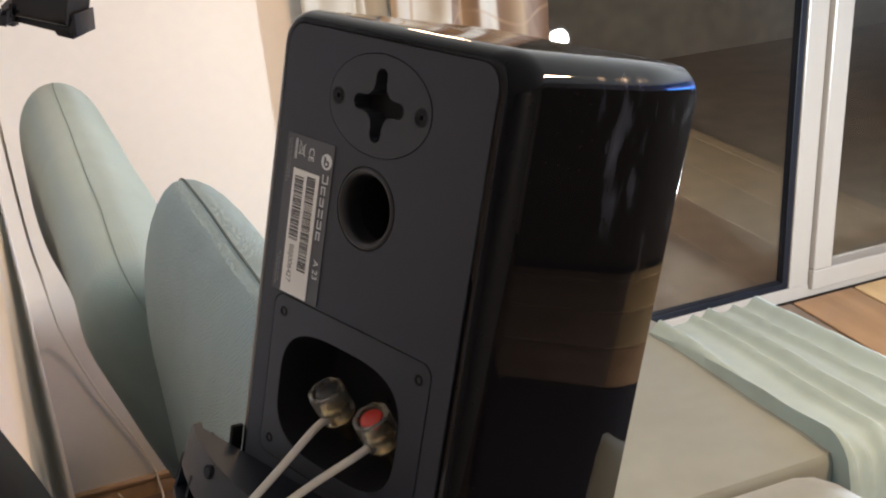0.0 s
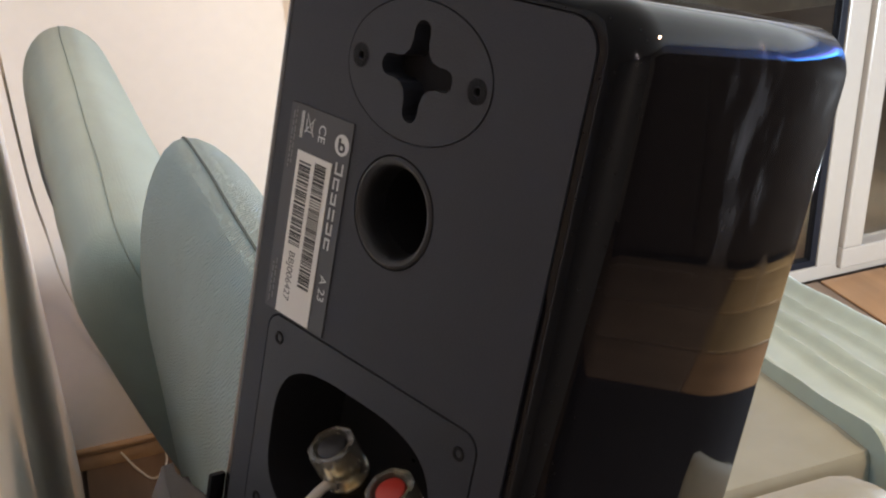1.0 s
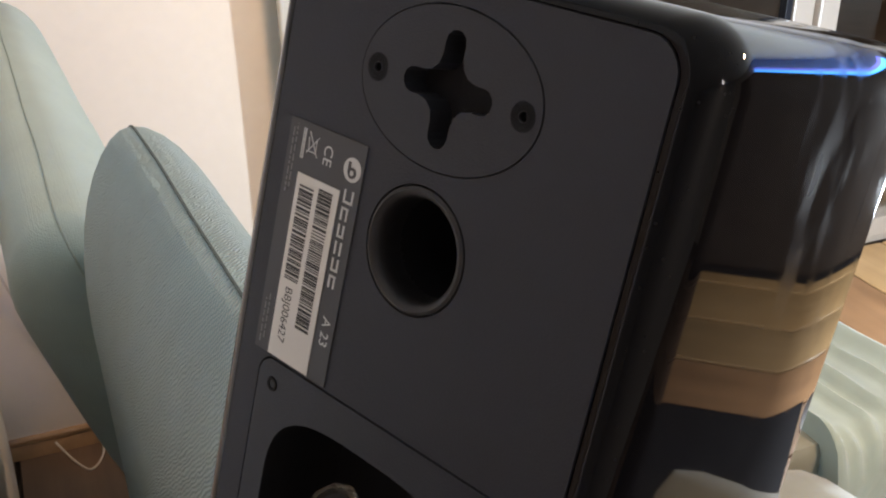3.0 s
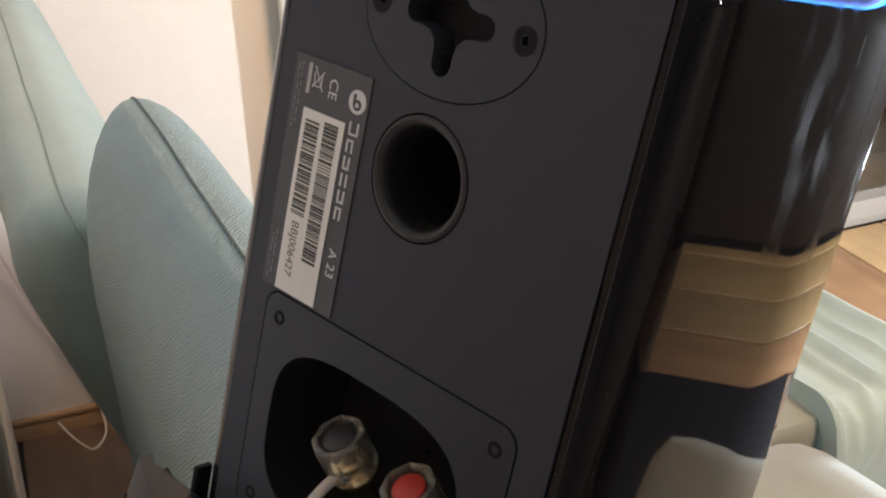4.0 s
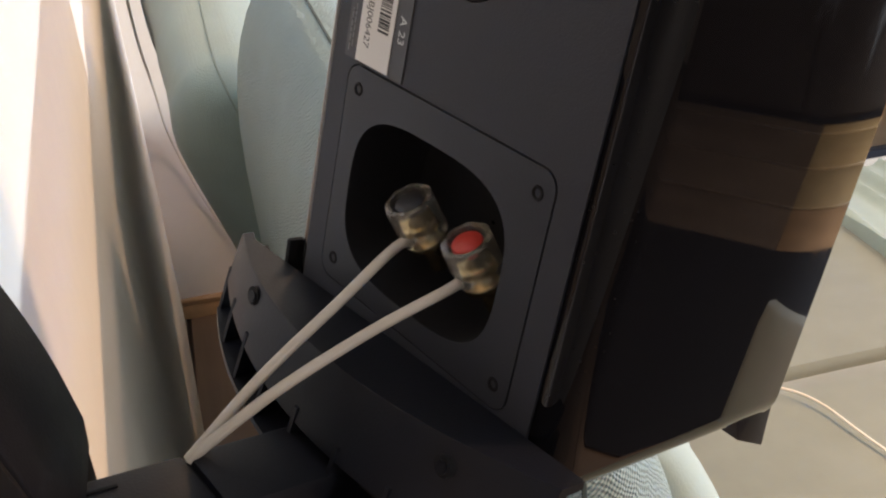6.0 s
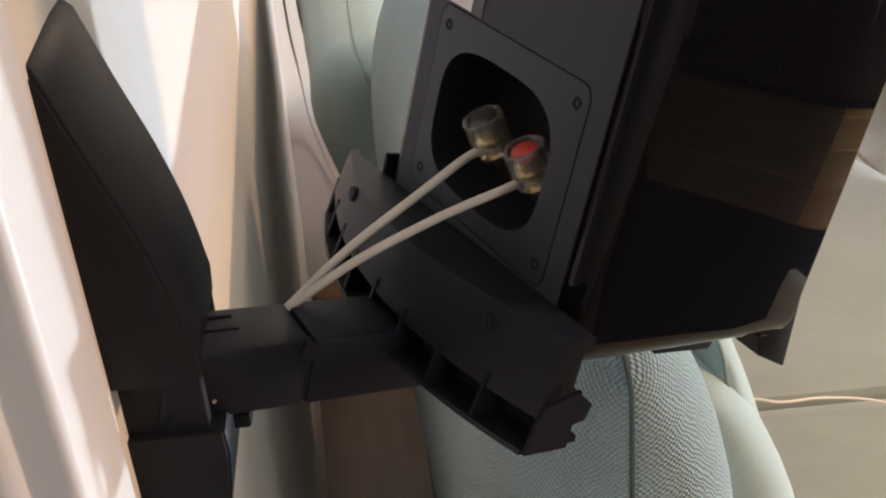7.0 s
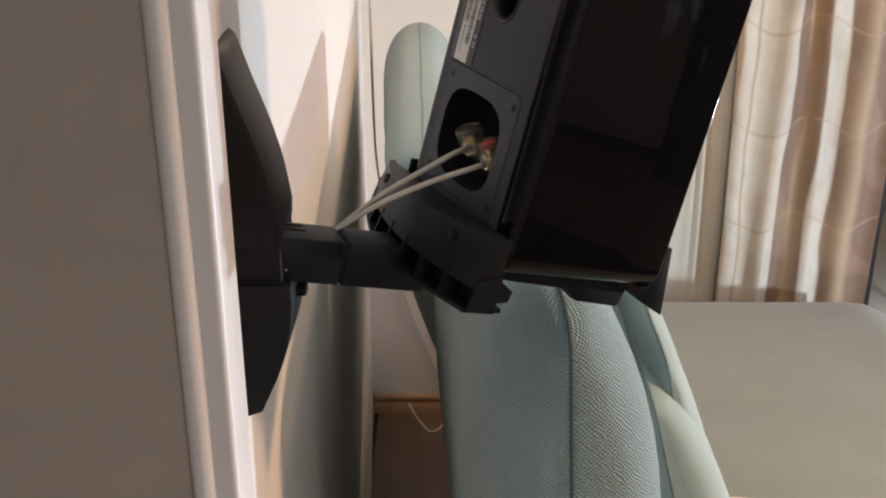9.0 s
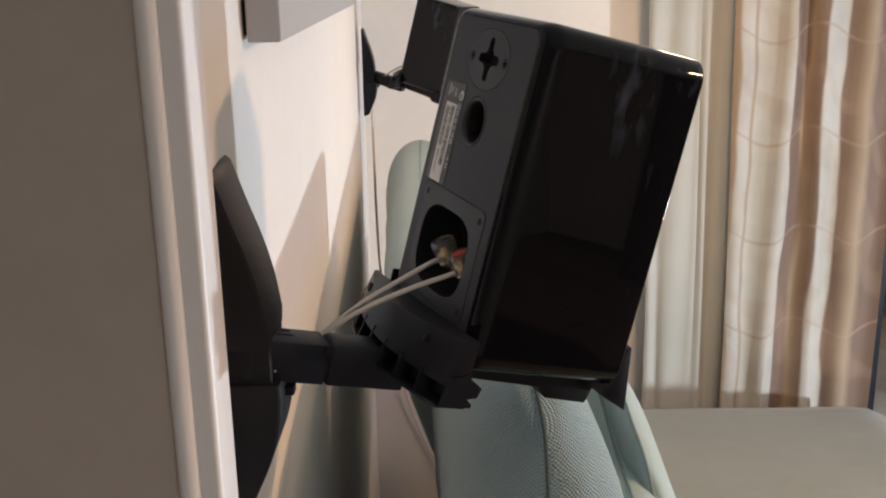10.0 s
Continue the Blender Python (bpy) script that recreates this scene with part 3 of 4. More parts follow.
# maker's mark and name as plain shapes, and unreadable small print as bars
bm = lathe([(0.0001, -0.00100), (0.0041, -0.00100), (0.0041, -0.0009)], 28, (-0.0320, 0.0868))
part("round_mark", bm, PRINT, stick, smooth=False)
bm = box((-0.0339, -0.00125, 0.0855), (-0.0328, -0.0010, 0.0893))
lathe([(0.0009, -0.00125), (0.0019, -0.00125), (0.0019, -0.0010)], 16, (-0.0318, 0.0858), bm)
part("mark_sign", bm, STICKER, stick, smooth=False)
for k, (h, w) in enumerate(((0.0040, 0.0046), (0.0036, 0.0034), (0.0034, 0.0032), (0.0026, 0.0034), (0.0036, 0.0034), (0.0036, 0.0032))):
    z = 0.0800 - k * 0.0060
    bm = bmesh.new()
    for q in (0, 1):
        box((-0.0337 + q * (w - 0.0009), -0.0011, z - 0.0046), (-0.0337 + q * (w - 0.0009) + 0.0008, -0.0009, z), 0, bm=bm)
    if k != 3:
        box((-0.0337, -0.0011, z - 0.0008 if k % 2 else z - 0.0046), (-0.0337 + w, -0.0009, z if k % 2 else z - 0.0038), 0, bm=bm)
    part("name_bar", bm, PRINT, stick, smooth=False)
bm = box((-0.0576, -0.0011, 0.0835), (-0.0572, -0.0009, 0.0940))
box((-0.0568, -0.0011, 0.0835), (-0.0562, -0.0009, 0.0940), bm=bm)
part("bin_bar", bm, PRINT, stick, smooth=False)
bm = bmesh.new()
for p0, p1 in (((-0.0545, 0.0935), (-0.0495, 0.0855)), ((-0.0495, 0.0925), (-0.0550, 0.0860)), ((-0.0545, 0.0915), (-0.0540, 0.0870)), ((-0.0505, 0.0915), (-0.0505, 0.0870)), ((-0.0550, 0.0868), (-0.0500, 0.0868))):
    tube([(p0[0], -0.0009, p0[1]), (p1[0], -0.0009, p1[1])], 0.00022, 5, bm)
part("bin_sign", bm, PRINT, stick, smooth=False)
bm = bmesh.new()
for x, z0, z1 in ((-0.0628, 0.0700, 0.0930), (-0.0612, 0.0720, 0.0945), (-0.0628, 0.0130, 0.0300), (-0.0610, 0.0150, 0.0320)):
    z = z0
    while z < z1:
        w = rnd.uniform(0.0008, 0.0032)
        box((x, -0.00105, z), (x + 0.0007, -0.0009, min(z + w, z1)), bm=bm)
        z += w + 0.0007
tagged(part("small_print", bm, FAINT, stick, smooth=False), "rows of unreadable small print", kind="stuff")

# ---- wall bracket ----
BASE = Matrix.Translation((0.105, 0.945, 1.86))
brk = thing("speaker_bracket", BASE, "black plastic wall bracket holding the tilted speaker", "bracket", "speaker brackets")
INW, INL = BASE.inverted(), BASE.inverted() @ SP


def bpart(name, bm, mat, local=False, label="", smooth=True, parent=None):
    m = INL if local else INW
    bm.transform(m)
    return part(name, bm, mat, parent or brk, label, smooth)


def prism(profile, a0, a1, axes="xz", bevel=0.0, bm=None):
    """Extrudes a profile: along y for axes xz, along x for axes yz."""
    rows = [[(p, a, q) if axes == "xz" else (a, p, q) for p, q in profile] for a in (a0, a1)]
    own = loops(rows)
    if bevel:
        bmesh.ops.recalc_face_normals(own, faces=own.faces)
        bmesh.ops.bevel(own, geom=[e for e in own.edges if len(e.link_faces) == 2 and e.calc_face_angle(0) > 0.6], offset=bevel, segments=2, profile=0.5, affect="EDGES")
    return joined(bm, own)


upper = [(0.1035, 2.0), (0.1035, 2.138)] + [(p.x, p.z) for p in curve([(0.108, 0, 2.134), (0.118, 0, 2.103), (0.1285, 0, 2.073), (0.1365, 0, 2.043), (0.1415, 0, 2.012)], 4)] + [(0.1405, 1.998)]
bpart("upper_shell", prism(upper, 0.906, 0.976, "xz", 0.0012), BRACKET, label="upper bowed half of the wall plate")
lower = [(0.1035, 1.968), (0.1465, 1.968)] + [(p.x, p.z) for p in curve([(0.1470, 0, 1.955), (0.1435, 0, 1.928), (0.1360, 0, 1.902), (0.1200, 0, 1.866)], 4)] + [(0.1035, 1.860)]
bpart("lower_shell", prism(lower, 0.910, 0.982, "xz", 0.0012), BRACKET, label="lower bowed half of the wall plate")
inset = lambda prof, d: [(0.104 + (x - 0.104) * (1 - d), 1.985 + (z - 1.985) * (1 - d)) for x, z in prof]
bpart("side_cover", prism(inset(upper, 0.03), 0.9040, 0.9062, "xz", 0.0004), DARK)
bpart("side_cover", prism(inset(lower, 0.03), 0.9080, 0.9102, "xz", 0.0004), DARK)
bpart("hub", box((0.1035, 0.914, 1.960), (0.140, 0.976, 2.003), 0.002), DARK)
bpart("arm", box((-0.0130, -0.1500, -0.1575), (0.0212, -0.0850, -0.1232), 0.0022), BRACKET, True, "square arm of the bracket")
bpart("arm_sleeve", box((-0.0131, -0.0835, -0.1577), (0.0214, -0.0160, -0.1230), 0.0026), BRACKET, True, "sleeve of the arm that carries the head")
bpart("arm_core", box((-0.0110, -0.0870, -0.1555), (0.0196, -0.0800, -0.1262), 0.001), DARK, True)
own = box((-0.0060, -0.1270, -0.1234), (-0.0048, -0.1130, -0.1226))
box((0.0042, -0.1270, -0.1234), (0.0054, -0.1130, -0.1226), bm=own)
box((-0.0060, -0.1282, -0.1234), (0.0054, -0.1270, -0.1226), bm=own)
bpart("release_key", own, DARK, True, smooth=False)
bpart("arm_screw", tube([(0.0160, -0.0860, -0.1275), (0.0232, -0.0860, -0.1275)], 0.0042, 16), DARK, True)
bpart("tiny_screw", tube([(0.0205, -0.1270, -0.1480), (0.0217, -0.1270, -0.1480)], 0.0010, 8), STEEL, True)
bpart("steel_clip", box((0.1320, 0.9130, 1.944), (0.1385, 0.9146, 1.9665), 0.0006), STEEL, label="bare steel clip")
bpart("knob", box((0.1380, 0.9330, 1.9495), (0.1540, 0.9450, 1.9570), 0.0015), DARK)


# head: bowed back flange, ribs beneath it, tray and front lip, in the speaker's own frame
def bow(u, z=None):
    """Depth of the flange's outer face: bowed along its length, leaning outwards to its foot."""
    y = -0.0342 + 2.05 * u * u
    return y if z is None else y - 0.24 * (crest(u) - z)


def crest(u):
    return -0.0815 - 0.060 * (0.103 - u)


STEPS = [-0.122 + 0.2245 * k / 26 for k in range(27)]
FOOT, SILL = -0.1180, -0.1345
rows = []
for u in STEPS:
    y, z, b = bow(u), crest(u), bow(u, FOOT)
    inner = max(y + 0.0062, -0.0015)
    rows.append([(u, y, z - 0.0006), (u, b, FOOT), (u, b + 0.0030, FOOT), (u, y + 0.0034, z - 0.0036), (u, inner, z - 0.0036), (u, inner, z), (u, y + 0.0007, z)])
bpart("flange", loops(rows), BRACKET, True, "bowed back flange of the bracket head")
rows = []
for u in STEPS:
    b = bow(u, SILL)
    rows.append([(u, b, SILL + 0.0012), (u, b, SILL - 0.0014), (u, 0.004, SILL), (u, 0.004, SILL + 0.0030)])
bpart("flange_floor", loops(rows), BRACKET, True)
rows = []
for u in STEPS[1:-1]:
    b = bow(u, FOOT) + 0.016
    rows.append([(u, b, crest(u) - 0.004), (u, b - 0.003, SILL), (u, max(b, 0.0) + 0.003, SILL), (u, max(b, 0.0) + 0.003, crest(u) - 0.004)])
bpart("flange_back", loops(rows), DARK, True, smooth=False)
for k in range(9):
    u = -0.1218 + k * 0.0281
    b, c = bow(u, FOOT) + 0.0004, bow(u, SILL) + 0.0004
    bpart("rib", prism([(b, FOOT + 0.006), (c, SILL), (b + 0.018, SILL), (b + 0.018, FOOT + 0.012)], u, u + 0.0022, "yz"), BRACKET, True, smooth=False)
for u, z in ((-0.0695, -0.0975), (0.0645, -0.0935)):
    y = bow(u, z)
    bpart("flange_screw", tube([(u, y + 0.002, z), (u, y - 0.0014, z + 0.0004)], 0.0042, 16), DARK, True)
    bpart("screw_head", tube([(u, y - 0.0010, z), (u, y - 0.0022, z + 0.0003)], 0.0026, 12), BRACKET, True)
beam = [(-0.002, -0.1160), (0.154, -0.1160), (0.158, -0.1300), (0.158, -0.1371), (0.1542, -0.1500), (0.1124, -0.1480), (0.1033, -0.1385), (0.0, -0.1340)]
bpart("tray_beam", prism(beam, -0.050, 0.036, "yz", 0.001), BRACKET, True, "beam of the tray under the speaker")
lip = [(0.1380, -0.1162), (0.1458, -0.1162), (0.1520, -0.0830), (0.1585, -0.0820), (0.1690, -0.1390), (0.1450, -0.1290)]
bpart("tray_lip", prism(lip, -0.066, 0.074, "yz", 0.001), BRACKET, True, "front lip that holds the speaker")
bpart("side_pad", box((-0.0885, -0.0010, -0.1170), (-0.0854, 0.0070, -0.0820), 0.001), DARK, True)
bpart("corner_pad", prism([(-0.0140, -0.1325), (0.0100, -0.1275), (0.0120, -0.1195), (-0.0120, -0.1165)], 0.0780, 0.0985, "yz"), BRACKET, True, smooth=False)

# speaker cable: two cores from the posts into the arm
cab = thing("speaker_cable", SP, "white twin speaker cable running into the bracket arm", "cable")
end = Vector((-0.0105, -0.0836, -0.1250))
for a in (Vector((-0.0165, 0.0100, -0.0505)), Vector((0.0178, 0.0105, -0.0510))):
    pts = [a + Vector((0.002, 0.010, 0.002)), a, a + Vector((-0.001, -0.009, -0.0045)), a.lerp(end, 0.36) + Vector((0.001, -0.001, 0.0055)), a.lerp(end, 0.7) + Vector((0.001, -0.001, 0.0062)), end]
    part("core", tube(curve(pts, 8), 0.00215, 10), CABLE, cab)

# ---- second speaker, far along the same wall ----
N2, V2 = Vector((N.x, -N.y, N.z)), Vector((V.x, -V.y, V.z))
SHIFT = Vector((-0.112, 4.521, -0.075))
FLIP = Matrix.Translation(SHIFT) @ Matrix.Diagonal((1, -1, 1, 1))
turn = Matrix((N2.cross(V2).normalized(), N2.normalized(), V2.normalized())).transposed().to_quaternion().to_matrix().to_4x4()
s2 = copy_thing(spk, Matrix.Translation(FLIP @ SP.translation) @ turn)
tagged(s2, "black loudspeaker tilted on a wall bracket near the room corner")
b2 = copy_thing(brk, FLIP @ BASE)
tagged(b2, "black plastic wall bracket holding the far speaker")
tagged(copy_thing(cab, FLIP @ SP), "white speaker cable of the far speaker")
cx = [(0.026, 3.45, 1.82), (0.023, 3.50, 1.5), (0.022, 3.60, 1.25), (0.024, 3.85, 1.0), (0.037, 4.0, 0.75), (0.11, 4.03, 0.48), (0.18, 4.035, 0.3), (0.235, 4.035, 0.14), (0.25, 4.02, 0.07), (0.25, 3.96, 0.008), (0.2, 3.88, 0.006), (0.15, 3.95, 0.008), (0.1, 4.01, 0.06)]
c2 = thing("speaker_cable", pose(0, 0, 0), "thin pale cable hanging down the wall corner", "cable")
part("core", tube(curve(cx, 8), 0.0042, 8), CABLE, c2)

# grey flat panel on the side wall
YP = 1.115
gp = thing("wall_panel", pose(wall_x(YP), YP, 2.213), "flat grey panel hung on the side wall", "panel")
part("body", box((0.004, 0, 0), (0.035, 0.75, 0.4), 0.002), GREYBOX, gp, smooth=False)
part("backing", box((0.0, 0.01, 0.006), (0.004, 0.74, 0.394)), DARK, gp, smooth=False)

# ---- sofa ----


def cushion(bm, x0, x1, y0, y1, z0, z1, re=0.08, lean=0.0, belly=0.012, skew=0.0, straight=0.0, lean2=None, n=9, m=36):
    """An upright padded back: pointed round top, round ends, a slight belly. lean moves its foot to the right, skew its far end."""
    xc, w, h = (x0 + x1) / 2, (x1 - x0) / 2, z1 - z0
    def outline(s, y, zi):
        pts = []
        for k in range(m):
            a = math.tau * k / m
            top = math.sin(a) > 0
            u = math.copysign(abs(math.cos(a)) ** (0.95 if top else 0.3), math.cos(a))
            v = math.copysign(abs(math.sin(a)) ** (0.9 if top else 0.5), math.sin(a))
            zz = z0 + h * 0.72 + (h * 0.28 - zi) * v if top else z0 + h * 0.72 + h * 0.72 * v
            wob = 0.004 * noise.noise((u * 2, y * 6, zz * 5))
            pts.append((xc + skew * (y - y0) / (y1 - y0) + (lean if lean2 is None else lean + (lean2 - lean) * (y - y0) / (y1 - y0)) * max(0.0, z1 - straight - zz) + (w * s + belly * math.sin(math.pi * (zz - z0) / h)) * u + wob, y, zz))
        return pts
    ends = [(0.2 + 0.8 * math.sin(radians(90 * k / n)), re * (1 - math.cos(radians(90 * k / n))), re * 0.5 * (1 - math.sin(radians(90 * k / n)))) for k in range(n + 1)]
    rows = [outline(s, y0 + d, zi) for s, d, zi in ends]
    rows += [outline(1, y0 + re + (y1 - y0 - 2 * re) * k / 16, 0.0) for k in range(1, 16)]
    rows += [outline(s, y1 - d, zi) for s, d, zi in ends[::-1]]
    return loops(rows, True, True, bm), [r[m // 4] for r in rows]


sofa = thing("sofa", pose(0, 0, 0), "pale teal fabric corner sofa with tall upright back cushions", "sofa")


def back_cushion(label, mat, *args, **kw):
    bm, ridge = cushion(None, *args, **kw)
    ob = part("back_cushion", bm, mat, sofa, label)
    x, y, z = ridge[0]
    foot = [(x + kw.get("lean", 0) * max(0, z - kw.get("straight", 0) - q), y - 0.001, q) for q in (z - 0.5, z - 0.35, z - 0.2, z - 0.05)]
    part("seam", tube(foot + ridge, 0.0017, 6), DARKPIPE if mat is KNIT else PIPE, ob)
    return ob


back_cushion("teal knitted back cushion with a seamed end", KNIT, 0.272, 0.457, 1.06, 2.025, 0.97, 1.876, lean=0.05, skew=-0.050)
back_cushion("teal woven back cushion leaning back to the wall", TEAL, 0.112, 0.319, 2.015, 3.52, 1.17, 1.720, lean=0.335, lean2=-0.02, skew=-0.042)
back_cushion("pale smooth cushion leaning on the back", TEAL2, 0.415, 0.54, 1.22, 1.75, 0.97, 1.70, lean=0.26, re=0.05)
back_cushion("small pale pillow tucked between the cushions", TEAL2, 0.462, 0.532, 1.25, 1.58, 1.02, 1.735, lean=0.20, re=0.06)


def padded(x0, x1, y0, y1, z0, z1, r, puff=0.015, n=14):
    """A seat pad with soft edges and a slight crown."""
    bm = box((x0, y0, z0), (x1, y1, z1))
    bmesh.ops.subdivide_edges(bm, edges=[e for e in bm.edges], cuts=n, use_grid_fill=True)
    cx, cy = (x0 + x1) / 2, (y0 + y1) / 2
    for v in bm.verts:
        lo = Vector((min(max(v.co.x, x0 + r), x1 - r), min(max(v.co.y, y0 + r), y1 - r), min(max(v.co.z, z0 + r), z1 - r)))
        d = v.co - lo
        if d.length > 1e-6:
            v.co = lo + d.normalized() * min(d.length, r)
        if v.co.z > z1 - r:
            v.co.z += puff * (1 - ((v.co.x - cx) / (x1 - cx)) ** 2) * (1 - ((v.co.y - cy) / (y1 - cy)) ** 2) + 0.004 * noise.noise(v.co * 4)
    return bm


SLOPE = Matrix.Identity(4)
SLOPE[2][1], SLOPE[2][3] = -0.19, 0.19 * 2.0
bm = padded(0.46, 1.80, 2.025, 3.72, 0.72, 1.0, 0.045, 0.012)
bm.transform(SLOPE)
part("seat_pad", bm, SEAT, sofa, "pale padded seat sloping down to the far end")
bm = padded(0.46, 1.52, 0.88, 2.015, 0.68, 1.0, 0.06, 0.012)
for v in bm.verts:
    v.co.x += 0.24 * max(0, v.co.x - 0.9) / 0.62 * (2.015 - v.co.y) / 1.135
part("seat_pad", bm, SEAT, sofa, "pale padded seat")
# gathered cover along the outer side: soft ridges
rows = []
for k in range(61):
    y = 1.965 + (2.93 - 1.965) * k / 60
    turned = max(0.0, 1 - (y - 1.965) / 0.09)
    drop = 0.10 * (1 - math.sqrt(max(0.0, 1 - turned ** 2)))
    top = 1.0 - 0.19 * (y - 2.0)
    line = []
    for q in range(65):
        f = q / 64
        x = 1.585 + 0.10 * (y - 1.97) + (0.42 + 0.03 * (y - 1.97)) * f + 0.010 * math.sin(y * 5 + f * 3)
        g = f + 0.05 * math.sin(y * 3.1 + 1)
        fold = sum(h * math.exp(-((g - c) / w) ** 2) for c, w, h in ((0.05, 0.050, 0.026), (0.33, 0.034, 0.017), (0.46, 0.045, 0.024), (0.68, 0.030, 0.015), (0.86, 0.055, 0.022)))
        fold += turned * 0.010 * math.sin(f * 60 + y * 9)
        z = top + 0.012 + 1.35 * fold - drop - 0.12 * max(0, f - 0.90) ** 2 / 0.01 + 0.006 * noise.noise((x * 9, y * 7, 3))
        line.append((x, y, z))
    rows.append([(line[0][0], y, top - 0.3)] + line + [(line[-1][0], y, top - 0.3)])
part("gathered_cover", loops(rows, True, True), TEAL2, sofa, "pale gathered cover in soft ridges")
part("back_frame", box((0.42, 1.02, 0.0), (0.50, 3.56, 1.26), 0.012, 2), TEAL, sofa, "upholstered back frame behind the seat")
part("base", box((0.50, 1.02, 0.0), (1.46, 1.98, 0.70), 0.02, 2), TEAL, sofa)
part("base", box((0.52, 1.99, 0.0), (1.74, 3.66, 0.42), 0.02, 2), TEAL, sofa)
part("base", box((1.68, 2.05, 0.0), (1.98, 2.88, 0.52), 0.02, 2), TEAL, sofa)
cord = thing("cord", pose(0.9, 1.98, 1.01), "thin pale cord lying on the sofa seat", "cable")
pts = [(-0.35, 0.02, 0.012), (-0.06, 0.015, 0.011), (0.02, -0.006, 0.011), (0.1, -0.007, 0.0115), (0.19, -0.032, 0.012), (0.24, -0.09, 0.012), (0.27, -0.2, 0.012), (0.33, -0.4, 0.010)]
part("core", tube(curve(pts, 6), 0.0025, 8), CABLE, cord)

rug = thing("rug", pose(1.98, -1.9, 0.0), "dark charcoal short-pile rug on the oak floor", "rug")
part("pile", box((0, 0, 0.0), (1.32, 3.85, 0.012), 0.004, 2), RUG, rug, smooth=False)

# ---- curtains ----


def curtain(bm, x0, x1, y, z0, z1, folds, depth, seed):
    r = random.Random(seed)
    n = folds * 10
    ph = [r.uniform(-0.5, 0.5) for _ in range(folds + 1)]
    rows = []
    for zi in range(9):
        z = z0 + (z1 - z0) * zi / 8
        front, back = [], []
        for k in range(n + 1):
            f = k / 10
            i = min(int(f), folds - 1)
            d = depth * (0.7 + 0.3 * math.sin(i * 2.3 + seed)) * math.sin(math.tau * f + ph[i] * 0.6 + 0.25 * math.sin(z * 1.7 + i))
            x = x0 + (x1 - x0) * k / n + 0.012 * math.sin(z * 2 + k * 0.3)
            front.append((x, y - d, z))
            back.append((x, y - d + 0.002, z))
        rows.append(front + back[::-1])
    return loops(rows, True, True, bm)


cs = thing("sheer_curtain", pose(0, 0, 0), "cream sheer curtain hanging in folds by the door", "curtain")
part("cloth", curtain(None, 0.99, 1.36, 3.95, 0.03, 2.45, 4, 0.012, 2), SHEER, cs)
cb = thing("curtain", pose(0, 0, 0), "cream and brown striped curtain with a faint leaf pattern", "curtain")
part("cloth", curtain(None, 1.275, 1.85, 3.88, 0.03, 2.45, 4, 0.032, 5), CURT, cb)
rail = thing("curtain_rail", pose(1.0, 3.92, 2.47), "white curtain rail under the ceiling", "rail")
part("rail", box((-0.1, -0.02, 0), (4.0, 0.02, 0.03), 0.004), PVC, rail)

# ---- lamps ----
lampo = thing("floor_lamp", pose(LAMP_AT[0], LAMP_AT[1], 0), "slim floor lamp with a small white head", "lamp")
part("foot", lathe([(0.0001, 0.0), (0.14, 0.0), (0.14, 0.015), (0.02, 0.03), (0.0001, 0.03)], 28), STEEL, lampo).matrix_basis = Matrix.Rotation(radians(90), 4, "X")
part("pole", tube([(0, 0, 0.02), (0, 0, LAMP_AT[2] - 0.12)], 0.009, 10), STEEL, lampo)
part("head", tube([(0.0, 0, LAMP_AT[2] - 0.15), (0.0, 0, LAMP_AT[2] - 0.10), (0.0, 0, LAMP_AT[2] - 0.065)], [0.012, 0.02, 0.026], 20), PVC, lampo)

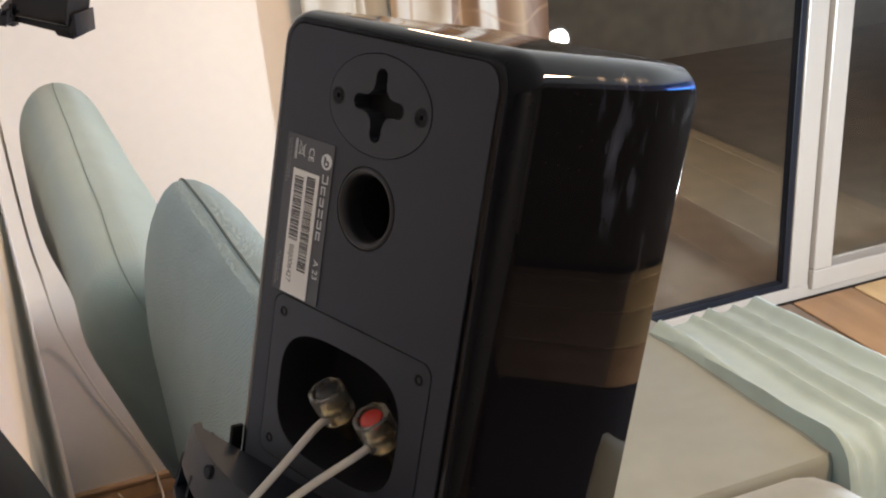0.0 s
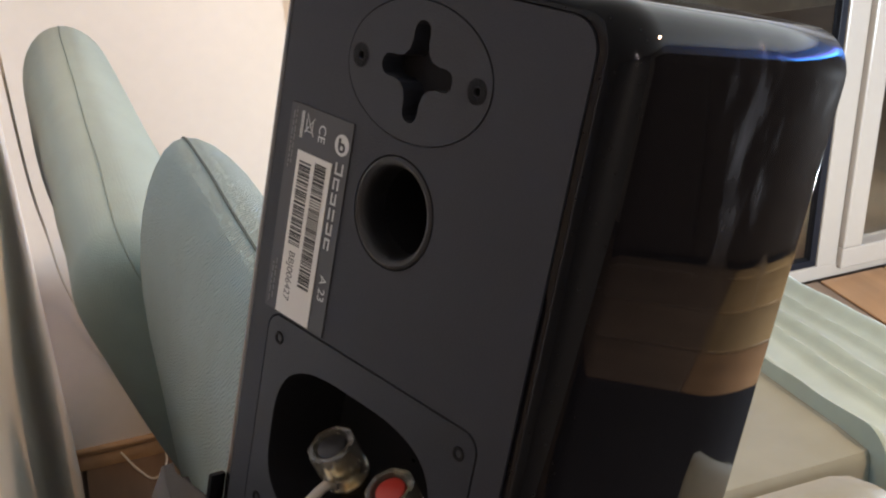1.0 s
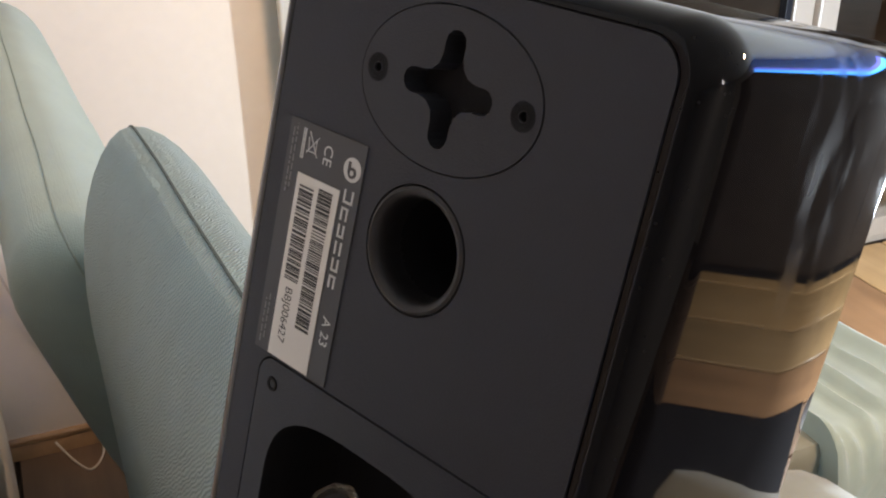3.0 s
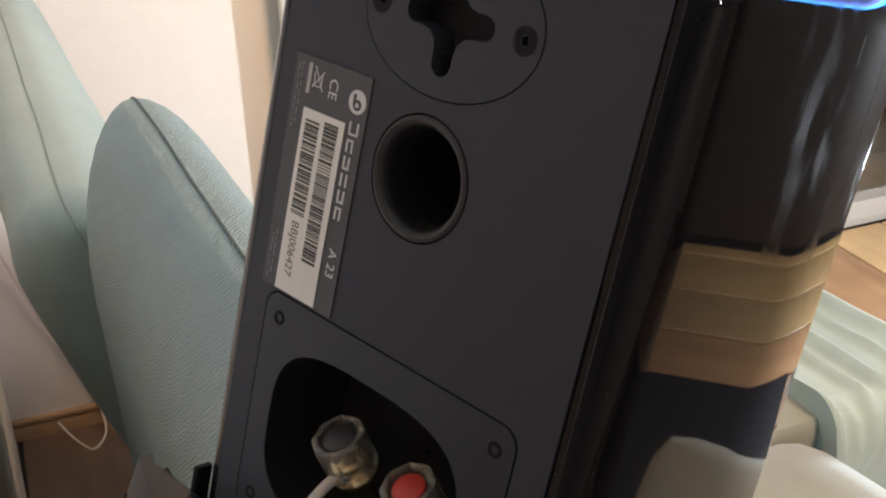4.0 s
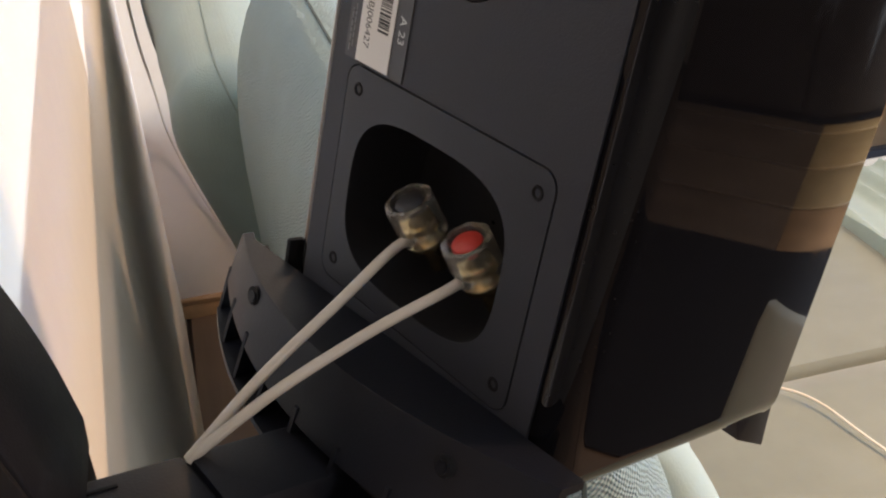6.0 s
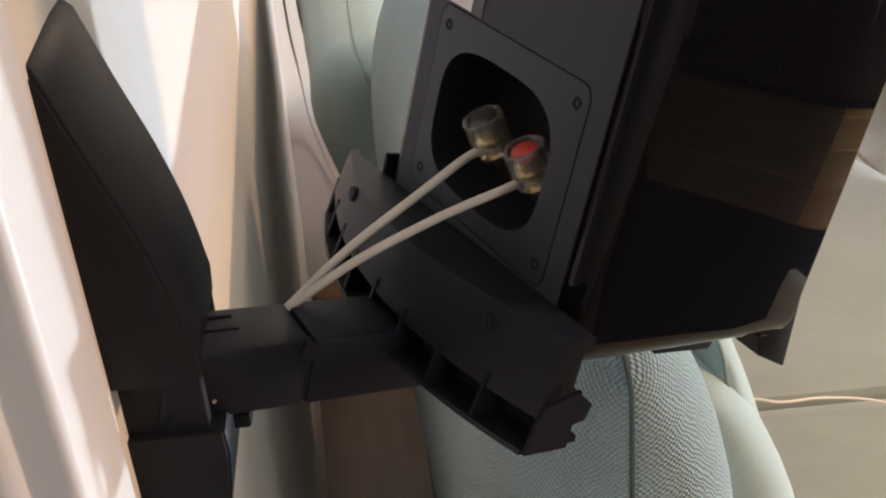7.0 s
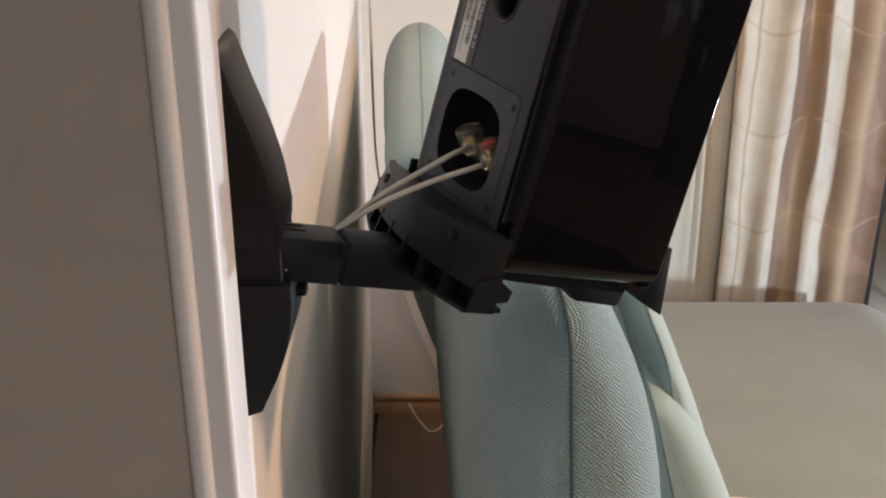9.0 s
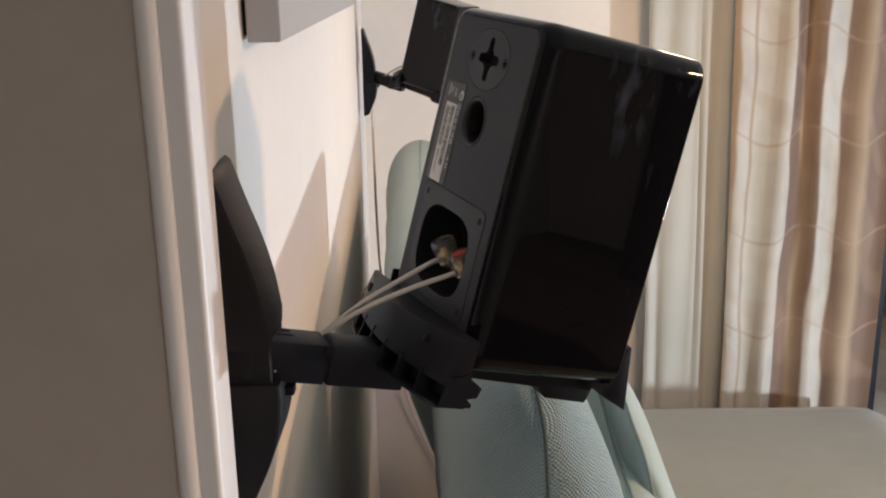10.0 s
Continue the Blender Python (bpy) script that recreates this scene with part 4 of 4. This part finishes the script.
# dark cabinet across the room, with a blue light strip on top
cab2 = thing("wall_cabinet", pose(4.45, 0.2, 0), "tall dark wooden cabinet across the room", "cabinet")
part("body", box((0.02, -1.4, 0.06), (0.5, 3.4, 2.15), 0.004), CABINET, cab2, smooth=False)
part("plinth", box((0.05, -1.38, 0.0), (0.48, 3.38, 0.06)), DARK, cab2, smooth=False)
for k in range(6):
    d = part("cabinet_door", box((0.0, -1.39 + 0.8 * k, 0.08), (0.019, -0.60 + 0.8 * k, 2.14), 0.003), CABINET, cab2, smooth=False)
    part("handle", tube([(-0.03, -1.30 + 0.8 * k, 1.0), (-0.03, -1.30 + 0.8 * k, 1.15)], 0.006, 8), STEEL, d)
BLUE = bpy.data.materials.new("blue_light")
BLUE.use_nodes = True
bb = BLUE.node_tree.nodes["Principled BSDF"]
bb.inputs["Emission Color"].default_value, bb.inputs["Emission Strength"].default_value = (0.01, 0.27, 1.0, 1), 16.0
VIOLET = BLUE.copy()
VIOLET.name = "violet_light"
VIOLET.node_tree.nodes["Principled BSDF"].inputs["Emission Color"].default_value = (0.04, 0.03, 1.0, 1)
VIOLET.node_tree.nodes["Principled BSDF"].inputs["Emission Strength"].default_value = 5.0
strip = thing("light_strip", pose(4.5, 2.2, 2.155), "bright blue light strip lying on the cabinet", "lamp")
part("tube", box((0, -1.1, 0), (0.03, 0.9, 0.11), 0.004), BLUE, strip)
part("glow_rail", box((0, -1.1, 0.112), (0.03, 0.9, 0.20), 0.004), VIOLET, strip, "violet upper rail of the light strip")

# oak boards of the floor
rnd = random.Random(9)
WIDE = 0.3694
meshes = {}
for i in range(14):
    x0 = 3.665 + (i - 11) * WIDE
    y = -3.18 if i > 9 else -2.55 - rnd.uniform(0, 1.2)
    while y < FAR + 0.12:
        y1 = min(y + 1.9, FAR + 0.14)
        lo = max(y, -2.58)
        key = round(y1 - lo, 3)
        # outer rows go dark below y 0.5: dim light put into board colour
        mat = DARK_DIM if i < 10 or lo < 0.5 else HONEY if i > 11 else TAN if i == 11 else BROWN
        key = (key, mat.name)
        if key[0] > 0.05:
            if key not in meshes:
                bmx = box((0, 0, -0.014), (WIDE - 0.015, y1 - lo - 0.004, 0.0), 0.004, 1)
                me = bpy.data.meshes.new("board")
                bmx.to_mesh(me)
                bmx.free()
                me.materials.append(mat)
                meshes[key] = me
            ob = new("board", meshes[key])
            ob.parent = floor
            ob.location = (x0, lo, 0.0)
        y = y1
